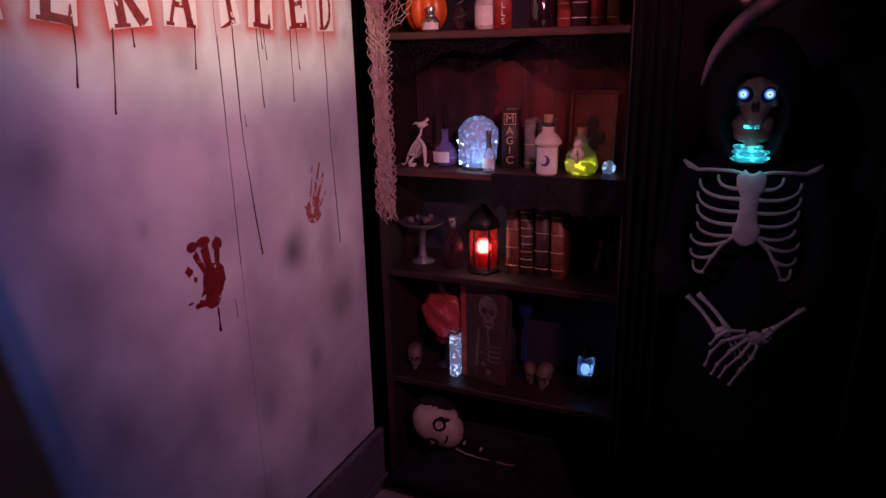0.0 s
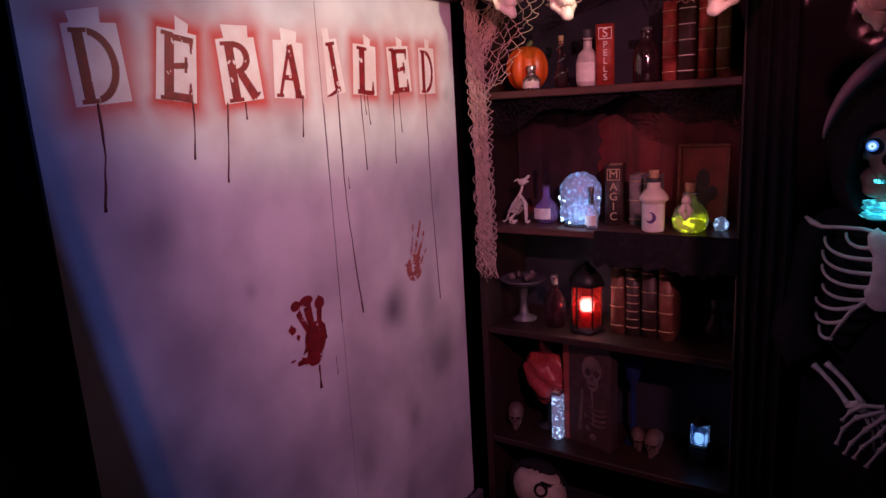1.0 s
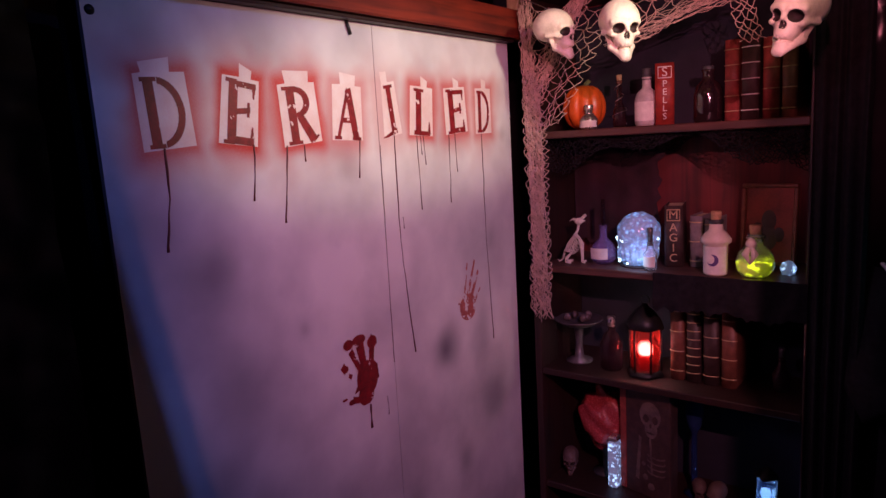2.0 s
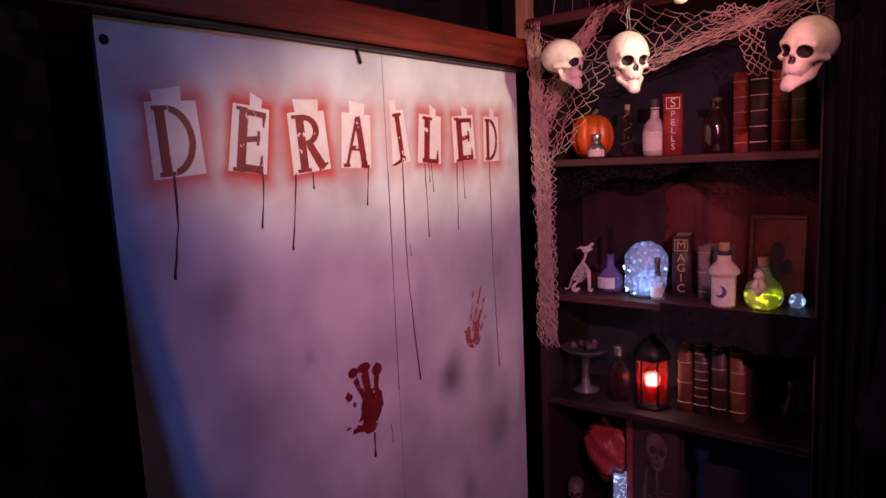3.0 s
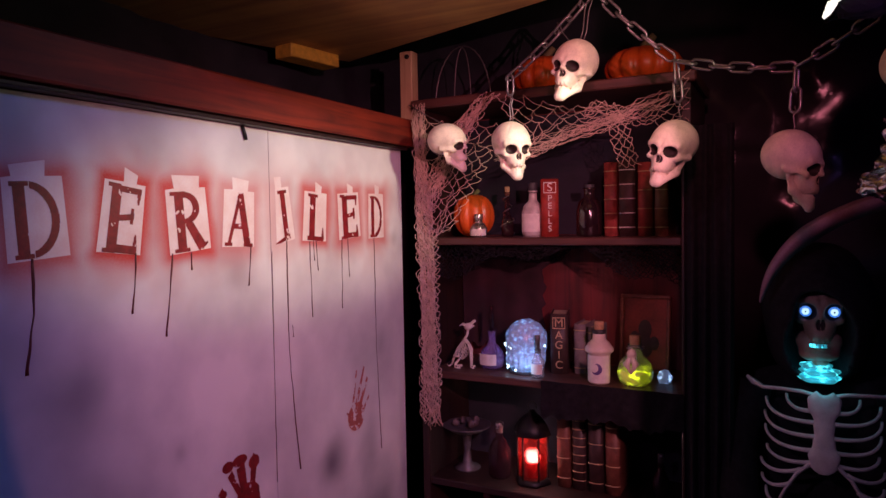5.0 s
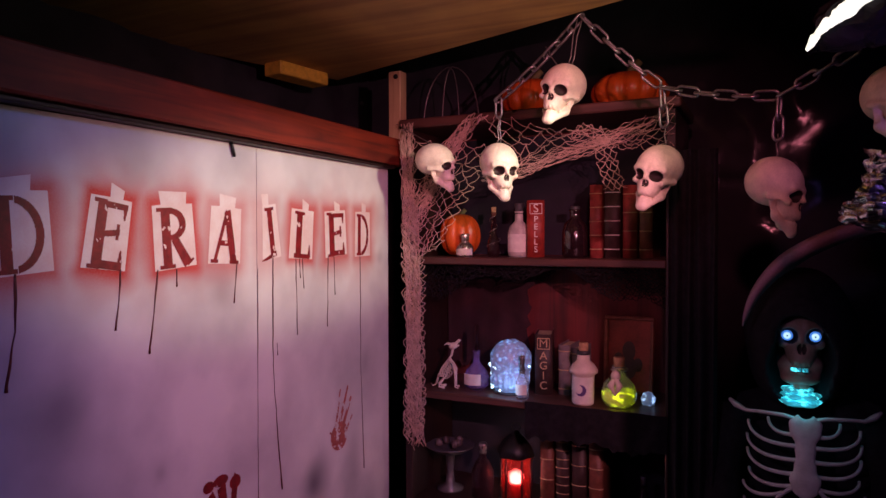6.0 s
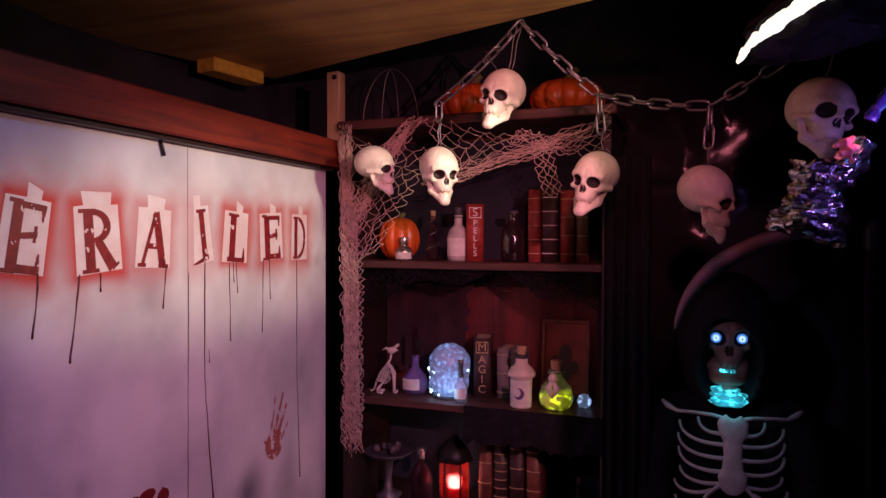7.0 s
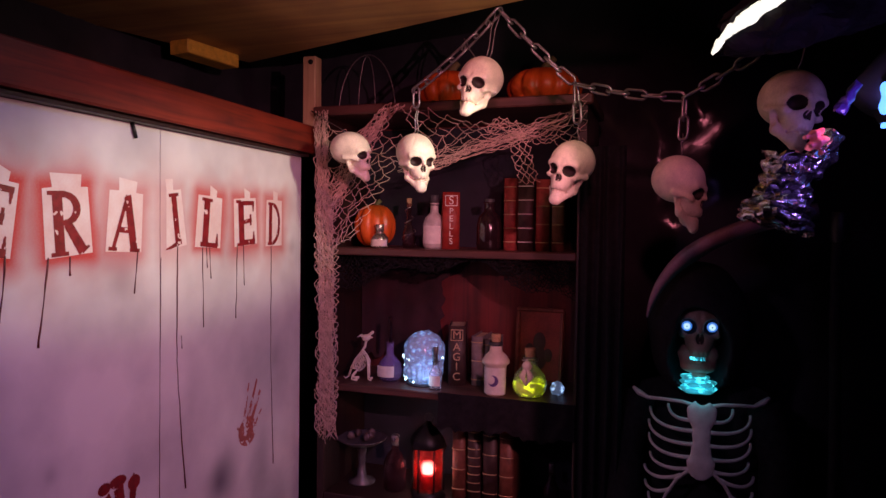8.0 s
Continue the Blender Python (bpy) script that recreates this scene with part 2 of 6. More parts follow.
M = {
    "board": sprayed(),
    "stencil": mat("oversprayed_white", (0.74, 0.66, 0.62), 0.6, vary=0.10, scale=20, bump=0.05, second=(0.68, 0.50, 0.46)),
    "blood": mat("dark_red_paint", (0.21, 0.010, 0.014), 0.5, vary=0.45, scale=60, bump=0.15),
    "blood_thin": mat("thin_red_paint", (0.42, 0.10, 0.08), 0.5, vary=0.3, scale=90, bump=0.1),
    "drip": mat("brown_red_drip", (0.10, 0.018, 0.016), 0.4, vary=0.4, scale=80, bump=0.1),
    "bone": mat("aged_bone", (0.74, 0.66, 0.52), 0.5, vary=0.22, scale=5, bump=0.2, fine=40),
    "socket": mat("black_stain", (0.03, 0.018, 0.015), 0.7, vary=0.4, scale=80),
    "old_face": mat("brown_resin_face", (0.26, 0.16, 0.12), 0.45, vary=0.35, scale=25, bump=0.4),
    "dim_resin": mat("dull_brown_resin", (0.12, 0.075, 0.065), 0.5, vary=0.35, scale=25, bump=0.4),
    "skel_bone": mat("white_plastic_bone", (0.62, 0.59, 0.58), 0.45, vary=0.2, scale=30, bump=0.2),
    "black_paint": mat("black_paint", (0.040, 0.038, 0.045), 0.55, vary=0.4, scale=12, bump=0.3),
    "sheet": mat("black_plastic_sheet", (0.035, 0.033, 0.042), 0.10, vary=0.3, scale=5, bump=0.8, fine=18),
    "dull_sheet": mat("dull_black_sheet", (0.030, 0.030, 0.040), 0.6, vary=0.3, scale=5, bump=0.5, fine=18),
    "cloth": mat("black_cloth", (0.017, 0.015, 0.018), 0.95, vary=0.4, scale=60, bump=0.6, fine=600),
    # Near-black navy that carries the shade at the back of the shelves.
    "shade_navy": mat("navy_shelf_shade", (0.019, 0.016, 0.029), 0.9, vary=0.5, scale=9, bump=0.6, fine=300),
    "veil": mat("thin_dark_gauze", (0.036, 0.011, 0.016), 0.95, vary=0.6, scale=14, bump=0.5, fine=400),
    "black_glass": mat("glossy_black_glass", (0.020, 0.010, 0.013), 0.10, vary=0.3, scale=20, bump=0.5, fine=60, coat=0.8),
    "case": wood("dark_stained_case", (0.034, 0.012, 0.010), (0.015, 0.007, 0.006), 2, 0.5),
    "case_back": wood("red_brown_back", (0.17, 0.024, 0.025), (0.06, 0.010, 0.010), 2, 0.6, 5),
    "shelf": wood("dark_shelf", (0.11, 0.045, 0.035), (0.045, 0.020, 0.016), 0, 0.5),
    "beam": wood("orange_painted_beam", (0.23, 0.026, 0.010), (0.09, 0.011, 0.006), 1, 0.6),
    "ply": wood("yellow_brown_plywood", (0.58, 0.36, 0.12), (0.34, 0.19, 0.07), 0, 0.6, 3),
    "stud": wood("pale_stud", (0.55, 0.38, 0.22), (0.36, 0.22, 0.12), 2, 0.6),
    "yellow": mat("yellow_painted_wood", (0.72, 0.44, 0.06), 0.55, vary=0.25, scale=50),
    "floor": mat("worn_floor", (0.30, 0.27, 0.26), 0.6, vary=0.35, scale=7, bump=0.3, fine=90),
    "skirt": mat("grey_skirting", (0.14, 0.12, 0.13), 0.5, vary=0.3, scale=15),
    "pumpkin": mat("orange_pumpkin", (0.60, 0.095, 0.015), 0.4, vary=0.3, scale=22, bump=0.3),
    "stem": mat("pumpkin_stem", (0.14, 0.12, 0.05), 0.8, vary=0.4, scale=60),
    "net": mat("cream_netting", (0.62, 0.42, 0.36), 0.9, vary=0.3, scale=60, bump=0.4, fine=700),
    "steel": mat("grey_chain_steel", (0.30, 0.29, 0.30), 0.38, metal=0.85, vary=0.3, scale=80, bump=0.2),
    "wire": mat("dark_wire", (0.20, 0.18, 0.18), 0.4, metal=0.7, vary=0.2, scale=80),
    "foil": mat("crumpled_silver_foil", (0.58, 0.56, 0.62), 0.25, metal=0.95, vary=0.1, scale=60, bump=0.5, fine=240),
    "black_foil": mat("black_foil_wrap", (0.014, 0.014, 0.016), 0.6, metal=0.0, vary=0.4, scale=40, bump=0.9, fine=150),
    "bulb": mat("lit_foil_emission", (0.9, 0.9, 0.85), 0.5, bump=0, glow=(1.0, 0.96, 0.82), power=1.3),
    "pink_glow": mat("pink_gel", (0.8, 0.2, 0.25), 0.4, bump=0, glow=(1.0, 0.16, 0.28), power=0.26, speck=60),
    "blue_glow": mat("blue_gel", (0.1, 0.2, 0.8), 0.4, bump=0, glow=(0.10, 0.30, 1.0), power=3.0),
    "cork": mat("cork", (0.46, 0.28, 0.15), 0.85, vary=0.4, scale=90, bump=0.6, fine=400),
    "page": mat("yellowed_pages", (0.55, 0.45, 0.30), 0.85, vary=0.3, scale=30, fine=500),
    "leather_red": mat("red_leather", (0.32, 0.060, 0.050), 0.5, vary=0.4, scale=45, bump=0.5),
    "spell_red": mat("bright_red_cover", (0.32, 0.035, 0.025), 0.5, vary=0.35, scale=45, bump=0.4),
    "leather_dark": mat("dark_leather", (0.055, 0.030, 0.028), 0.5, vary=0.4, scale=45, bump=0.5),
    "leather_brown": mat("brown_leather", (0.20, 0.070, 0.045), 0.5, vary=0.4, scale=45, bump=0.5),
    "leather_grey": mat("grey_cloth_cover", (0.20, 0.16, 0.17), 0.7, vary=0.3, scale=45, bump=0.5),
    "gilt": mat("dull_gilt", (0.62, 0.44, 0.26), 0.4, metal=0.3, vary=0.3, scale=80),
    "label": mat("paper_label", (0.74, 0.70, 0.66), 0.8, vary=0.15, scale=60, bump=0.1),
    "ink": mat("purple_ink", (0.10, 0.06, 0.20), 0.7, vary=0.2, scale=60, bump=0),
    "cream": mat("cream_glaze", (0.72, 0.62, 0.52), 0.35, vary=0.2, scale=25, bump=0.15),
    "glass_clear": glass("clear_glass", (0.85, 0.9, 0.95)),
    "glass_violet": glass("violet_glass", (0.62, 0.5, 0.9)),
    "glass_dark": glass("smoky_glass", (0.16, 0.07, 0.09)),
    "glass_red": glass("red_glass", (0.8, 0.1, 0.08)),
    "glass_blue": glass("blue_glass", (0.15, 0.3, 0.9)),
    "potion": mat("yellow_potion", (0.55, 0.6, 0.02), 0.3, bump=0, glow=(0.62, 0.72, 0.01), power=0.9, speck=60),
    "skull_glow": mat("lit_crackle_glass", (0.4, 0.6, 0.9), 0.15, bump=0.8, scale=9, fine=30, glow=(0.15, 0.36, 0.85), power=0.34, speck=13),
    "led": mat("white_led", (0.8, 0.9, 1.0), 0.3, bump=0, glow=(0.55, 0.80, 1.0), power=3.0),
    "violet_gel": mat("violet_gel", (0.10, 0.05, 0.32), 0.25, bump=0.3, coat=0.5),
    "cyan_glow": mat("cyan_light", (0.1, 0.6, 0.7), 0.4, bump=0, glow=(0.06, 0.72, 0.90), power=1.0, speck=70),
    "eye_glow": mat("blue_eye_light", (0.3, 0.6, 0.9), 0.3, bump=0, glow=(0.06, 0.26, 1.0), power=0.7),
    "eye_core": mat("white_eye_core", (0.8, 0.9, 1.0), 0.3, bump=0, glow=(0.55, 0.85, 1.0), power=1.2),
    "red_flame": mat("red_candle_light", (1.0, 0.2, 0.15), 0.4, bump=0, glow=(1.0, 0.75, 0.80), power=24.0),
    "white_fairy": mat("white_fairy_light", (0.5, 0.6, 0.8), 0.3, bump=0, glow=(0.35, 0.55, 1.0), power=0.55, speck=90),
    "iron": mat("black_iron", (0.02, 0.02, 0.02), 0.45, metal=0.5, vary=0.3, scale=60),
    "flesh": mat("red_shiny_resin", (0.42, 0.055, 0.06), 0.25, vary=0.4, scale=40, bump=0.6, coat=0.4),
    "mask": mat("pale_painted_mask", (0.42, 0.34, 0.27), 0.5, vary=0.25, scale=25, bump=0.2),
    "hair": mat("black_hair", (0.015, 0.012, 0.012), 0.6, vary=0.3, scale=120, bump=0.8, fine=700),
    "blade": mat("purple_grey_blade", (0.31, 0.17, 0.22), 0.5, vary=0.35, scale=14, bump=0.2),
    "print": mat("red_brown_print", (0.26, 0.05, 0.035), 0.5, vary=0.5, scale=16, bump=0.1),
    "dim_print": mat("faded_pale_print", (0.15, 0.11, 0.10), 0.45, vary=0.5, scale=30, bump=0.05),
    "ceramic": mat("grey_white_ceramic", (0.50, 0.46, 0.44), 0.35, vary=0.3, scale=40),
    "pewter": mat("dull_pewter", (0.13, 0.115, 0.12), 0.4, metal=0.4, vary=0.3, scale=40),
    "wood_dog": mat("bone_figurine", (0.70, 0.60, 0.50), 0.55, vary=0.25, scale=60),
    "silver": mat("tarnished_silver", (0.62, 0.58, 0.56), 0.28, metal=0.9, vary=0.3, scale=60),
}


# ---- mesh builder ------------------------------------------------------------
class Build:
    """Collects pieces of one mesh, each with a material slot and smooth or flat faces."""

    def __init__(self):
        self.v, self.f, self.m, self.s, self.n = [], [], [], [], 0

    def add(self, verts, faces, slot=0, smooth=True):
        self.v.extend(tuple(float(c) for c in p) for p in verts)
        self.f.extend(tuple(int(i) + self.n for i in q) for q in faces)
        self.m.extend(slot if isinstance(slot, list) else [slot] * len(faces))
        self.s.extend([smooth] * len(faces))
        self.n = len(self.v)
        return self

    def box(self, x0, x1, y0, y1, z0, z1, slot=0, bevel=0.0015, turn=None):
        """A box with chamfered edges."""
        b = min(bevel, (x1 - x0) * 0.3, (y1 - y0) * 0.3, (z1 - z0) * 0.3)
        lo, hi, vs, idx = (x0, y0, z0), (x1, y1, z1), [], {}
        for c in range(8):
            bits = (c & 1, c >> 1 & 1, c >> 2 & 1)
            for k in range(3):
                p = [(hi[a] if bits[a] else lo[a]) - (b if bits[a] else -b) * (a != k) for a in range(3)]
                idx[c, k] = len(vs)
                vs.append(Vector(p))
        fs = []
        for k in range(3):
            u, w = (k + 1) % 3, (k + 2) % 3
            for side in (0, 1):
                ring = [side << k, side << k | 1 << u, side << k | 1 << u | 1 << w, side << k | 1 << w]
                q = [idx[c, k] for c in ring]
                fs.append(q if side else q[::-1])
            for bu in (0, 1):
                for bw in (0, 1):
                    a = bu << u | bw << w
                    c = a | 1 << k
                    q = [idx[a, u], idx[c, u], idx[c, w], idx[a, w]]
                    fs.append(q if bu != bw else q[::-1])
        for c in range(8):
            q = [idx[c, 0], idx[c, 1], idx[c, 2]]
            fs.append(q if bin(c).count("1") % 2 else q[::-1])
        if turn is not None:
            vs = [turn @ p for p in vs]
        return self.add(vs, fs, slot, False)

    def tube(self, points, radius, sides=6, slot=0, caps=True, flat=1.0, smooth=True):
        """A tube along points; radius is a number or a function of 0..1."""
        pts = [Vector(p) for p in points]
        vs, fs, up = [], [], Vector((0.13, 0.31, 0.94))
        for i, p in enumerate(pts):
            d = (pts[min(i + 1, len(pts) - 1)] - pts[max(i - 1, 0)]).normalized()
            a = d.cross(up)
            a = a.normalized() if a.length > 1e-4 else d.orthogonal().normalized()
            b = d.cross(a)
            up = -b if b.dot(up) < 0 else b
            r = radius(i / max(1, len(pts) - 1)) if callable(radius) else radius
            for k in range(sides):
                t = 2 * math.pi * k / sides
                vs.append(p + a * (r * math.cos(t)) + b * (r * flat * math.sin(t)))
        for i in range(len(pts) - 1):
            for k in range(sides):
                j = (k + 1) % sides
                fs.append((i * sides + k, i * sides + j, (i + 1) * sides + j, (i + 1) * sides + k))
        if caps:
            fs.append(tuple(range(sides))[::-1])
            fs.append(tuple((len(pts) - 1) * sides + k for k in range(sides)))
        return self.add(vs, fs, slot, smooth)

    def lathe(self, profile, sides=24, at=(0, 0, 0), slot=0, wobble=None, smooth=True):
        """A turned form from (radius, height) pairs; wobble(angle, height) scales the radius."""
        vs, fs = [], []
        for r, z in profile:
            for k in range(sides):
                t = 2 * math.pi * k / sides
                q = max(r, 1e-4) * (wobble(t, z) if wobble else 1)
                vs.append((at[0] + q * math.cos(t), at[1] + q * math.sin(t), at[2] + z))
        for i in range(len(profile) - 1):
            for k in range(sides):
                j = (k + 1) % sides
                fs.append((i * sides + k, i * sides + j, (i + 1) * sides + j, (i + 1) * sides + k))
        return self.add(vs, fs, slot, smooth)

    def sdf(self, field, lo, hi, n, slot=0, pick=None, move=None):
        """A closed form from a distance field, by surface nets; n cells along the longest side."""
        lo, hi = np.array(lo, float), np.array(hi, float)
        step = (hi - lo).max() / n
        dims = np.ceil((hi - lo) / step).astype(int) + 1
        axes = [lo[a] + step * np.arange(dims[a]) for a in range(3)]
        X, Y, Z = np.meshgrid(*axes, indexing="ij")
        F = field(X, Y, Z)
        inside = F < 0
        cell = np.zeros(dims - 1, int)
        pos, cnt = np.zeros((*(dims - 1), 3)), np.zeros(dims - 1)
        corners = [(i, j, k) for i in (0, 1) for j in (0, 1) for k in (0, 1)]

        def part_of(A, c):
            return A[c[0]:A.shape[0] - 1 + c[0], c[1]:A.shape[1] - 1 + c[1], c[2]:A.shape[2] - 1 + c[2]]

        for a in corners:
            for k in range(3):
                if a[k] == 0:
                    c = tuple(1 if q == k else a[q] for q in range(3))
                    f0, f1 = part_of(F, a), part_of(F, c)
                    cross = (f0 < 0) != (f1 < 0)
                    t = np.where(cross, f0 / np.where(f0 == f1, 1, f0 - f1), 0)
                    base = np.array(a, float)
                    for q in range(3):
                        pos[..., q] += np.where(cross, base[q] + (t if q == k else 0), 0)
                    cnt += cross
        active = cnt > 0
        cell[active] = np.arange(active.sum())
        ijk = np.argwhere(active)
        verts = lo + step * (ijk + pos[active] / cnt[active][:, None])
        faces = []
        for k in range(3):
            u, w = (k + 1) % 3, (k + 2) % 3
            sl0, sl1 = [slice(None)] * 3, [slice(None)] * 3
            sl0[k], sl1[k] = slice(0, -1), slice(1, None)
            a, b = inside[tuple(sl0)], inside[tuple(sl1)]
            for i in np.argwhere(a != b):
                if i[u] < 1 or i[w] < 1 or i[u] > dims[u] - 2 or i[w] > dims[w] - 2:
                    continue
                ring = []
                for du, dw in ((-1, -1), (0, -1), (0, 0), (-1, 0)):
                    c = i.copy()
                    c[u] += du
                    c[w] += dw
                    ring.append(cell[tuple(c)])
                faces.append(tuple(ring) if a[tuple(i)] else tuple(ring[::-1]))
        slots = slot
        if pick is not None:
            mid = verts[np.array(faces)].mean(axis=1)
            slots = [int(s) for s in pick(mid[:, 0], mid[:, 1], mid[:, 2])]
        if move is not None:
            verts = [move @ Vector(p) for p in verts]
        return self.add(verts, faces, slots, True)

    def turn(self, m):
        self.v = [tuple(m @ Vector(p)) for p in self.v]
        return self

    def mesh(self, name, materials):
        me = bpy.data.meshes.new(name)
        me.from_pydata(self.v, [], self.f)
        for x in materials:
            me.materials.append(M[x])
        me.polygons.foreach_set("material_index", self.m)
        me.polygons.foreach_set("use_smooth", self.s)
        me.validate()
        me.update()
        return me


def piece(name, build, materials, parent=None, label="", at=None):
    """Links a build as one mesh object, under a thing or a part if given."""
    ob = new(name, build.mesh(name, materials.split()))
    if parent is not None:
        ob.parent = parent
    if at is not None:
        ob.matrix_basis = at
    if label:
        ob["label"] = label
    return ob


def thing(name, label, category, at, group="", kind=""):
    """An Empty at a thing's base, that its parts hang on."""
    ob = new(name)
    ob.empty_display_size = 0.02
    ob.matrix_basis = at if isinstance(at, Matrix) else Matrix.Translation(at)
    return tagged(ob, label, category, group, kind)


def text_part(name, words, size, parent, at, material, label="", stack=False):
    """Lettering in the built-in font as a thin mesh; stack sets the letters one below another."""
    cu = bpy.data.curves.new(name, "FONT")
    cu.body = "\n".join(words) if stack else words
    cu.size, cu.align_x, cu.align_y, cu.extrude, cu.space_line = size, "CENTER", "CENTER", 0.0003, 0.82
    tmp = new(name, cu)
    bpy.context.view_layer.update()
    me = bpy.data.meshes.new_from_object(tmp.evaluated_get(bpy.context.evaluated_depsgraph_get()))
    bpy.data.objects.remove(tmp)
    me.materials.clear()
    me.materials.append(M[material])
    ob = new(name, me)
    ob.parent = parent
    ob.matrix_basis = at
    if label:
        ob["label"] = label
    return ob


def smin(a, b, k):
    h = np.clip(0.5 + 0.5 * (b - a) / k, 0, 1)
    return b + (a - b) * h - k * h * (1 - h)


def ell(X, Y, Z, c, r):
    q = np.sqrt(((X - c[0]) / r[0]) ** 2 + ((Y - c[1]) / r[1]) ** 2 + ((Z - c[2]) / r[2]) ** 2)
    return (q - 1) * min(r)


def rod(X, Y, Z, a, b, r):
    a, b = np.array(a, float), np.array(b, float)
    d = b - a
    t = np.clip(((X - a[0]) * d[0] + (Y - a[1]) * d[1] + (Z - a[2]) * d[2]) / d.dot(d), 0, 1)
    return np.sqrt((X - a[0] - t * d[0]) ** 2 + (Y - a[1] - t * d[1]) ** 2 + (Z - a[2] - t * d[2]) ** 2) - r


# ---- setting -----------------------------------------------------------------
def structure(name, build, materials, label):
    return tagged(piece(name, build, materials), label, kind="structure")


structure("floor", Build().box(-1.2, 3.2, -4.2, 1.2, -0.05, 0.0, 0, 0.001), "floor", "worn greyish concrete floor in the dark")
structure("ceiling", Build().box(-1.2, 3.2, -4.2, 1.2, 2.75, 2.80, 0, 0.001), "black_paint", "black ceiling above the set")
structure("wall_left", Build().box(-0.62, -0.50, -4.2, 1.2, 0, 2.75, 0, 0.001), "black_paint", "black wall behind the white panel")
structure("wall_right", Build().box(2.6, 2.7, -4.2, 1.2, 0, 2.75, 0, 0.001), "black_paint", "black side wall")
structure("wall_rear", Build().box(-0.5, 2.6, -4.2, -4.1, 0, 2.75, 0, 0.001), "black_paint", "black rear wall")


def wrinkled(width, height, seed, depth, cells=70):
    """A hung sheet in the x-z plane with folds that run down it and small creases."""
    b = Build()
    nx, nz = cells, int(cells * height / width) + 2
    vs = []
    for j in range(nz + 1):
        for i in range(nx + 1):
            x, z = width * i / nx, height * j / nz
            q = noise.noise((x * 5.5 + seed, z * 0.8, seed)) + 0.5 * noise.noise((x * 14 + seed, z * 5, 3.1)) + 0.75 * noise.noise((x * 25, z * 22, seed))
            vs.append((x, q * depth, z))
    fs = [(j * (nx + 1) + i, j * (nx + 1) + i + 1, (j + 1) * (nx + 1) + i + 1, (j + 1) * (nx + 1) + i) for j in range(nz) for i in range(nx)]
    n = len(vs)
    vs += [(x, y + 0.004, z) for x, y, z in vs]
    fs += [tuple(q + n for q in f[::-1]) for f in fs]
    return b.add(vs, fs)


def black_sheet(m, width, height, seed, label, finish="sheet"):
    ob = piece("black_plastic_sheet", wrinkled(width, height, seed, 0.030), finish, at=m)
    return tagged(ob, label, "plastic sheet", "black plastic lining", "structure")


black_sheet(pose(-0.45, 0.50, 0.0), 3.0, 2.72, 1.0, "glossy wrinkled black plastic sheeting hung as a back wall")
black_sheet(pose(-0.36, -2.6, 0.0, 0, 0, 90), 3.05, 2.72, 7.0, "glossy wrinkled black plastic sheeting behind the beam")
black_sheet(pose(-0.02, -2.62, 0.0, 0, 0, 90), 1.26, 1.98, 4.0, "dull black plastic curtain beside the white panel", "dull_sheet")

# The white painted board wall: two sheets that meet at a seam, a skirting and a beam.
CARDS = []


def card(letter, y0, y1, z0, z1, lean):
    CARDS.append((letter, y0, y1, z0, z1, lean))


card("D", -1.213, -1.108, 1.619, 1.757, 3)
card("E", -1.047, -0.956, 1.620, 1.755, -9)
card("R", -0.902, -0.795, 1.616, 1.748, 4)
card("A", -0.755, -0.658, 1.620, 1.748, -4)
card("I", -0.604, -0.526, 1.624, 1.758, 8)
card("L", -0.484, -0.388, 1.623, 1.752, -5)
card("E", -0.337, -0.234, 1.626, 1.754, 3)
card("D", -0.190, -0.107, 1.622, 1.755, -1)
SMUDGES = ((-1.09, 1.375, 0.055, 0.55), (-0.39, 1.024, 0.045, 0.95), (-0.888, 1.211, 0.020, 0.35), (-0.72, 1.56, 0.03, 0.35), (-0.15, 0.79, 0.07, 0.6),
           (-1.18, 1.82, 0.05, 0.25), (-0.93, 1.84, 0.06, 0.3), (-1.06, 1.12, 0.06, 0.4), (-0.55, 0.64, 0.05, 0.45), (-0.32, 0.66, 0.04, 0.5),
           (-1.02, 0.80, 0.06, 0.4), (-0.14, 1.30, 0.03, 0.25), (-0.78, 0.70, 0.05, 0.4), (-0.05, 1.62, 0.02, 0.3), (-0.86, 1.46, 0.05, 0.15),
           (-0.36, 0.43, 0.05, 0.4), (-0.60, 0.36, 0.06, 0.35), (-0.66, 1.82, 0.05, 0.2), (-0.22, 1.0, 0.05, 0.3), (-1.12, 0.95, 0.05, 0.35))


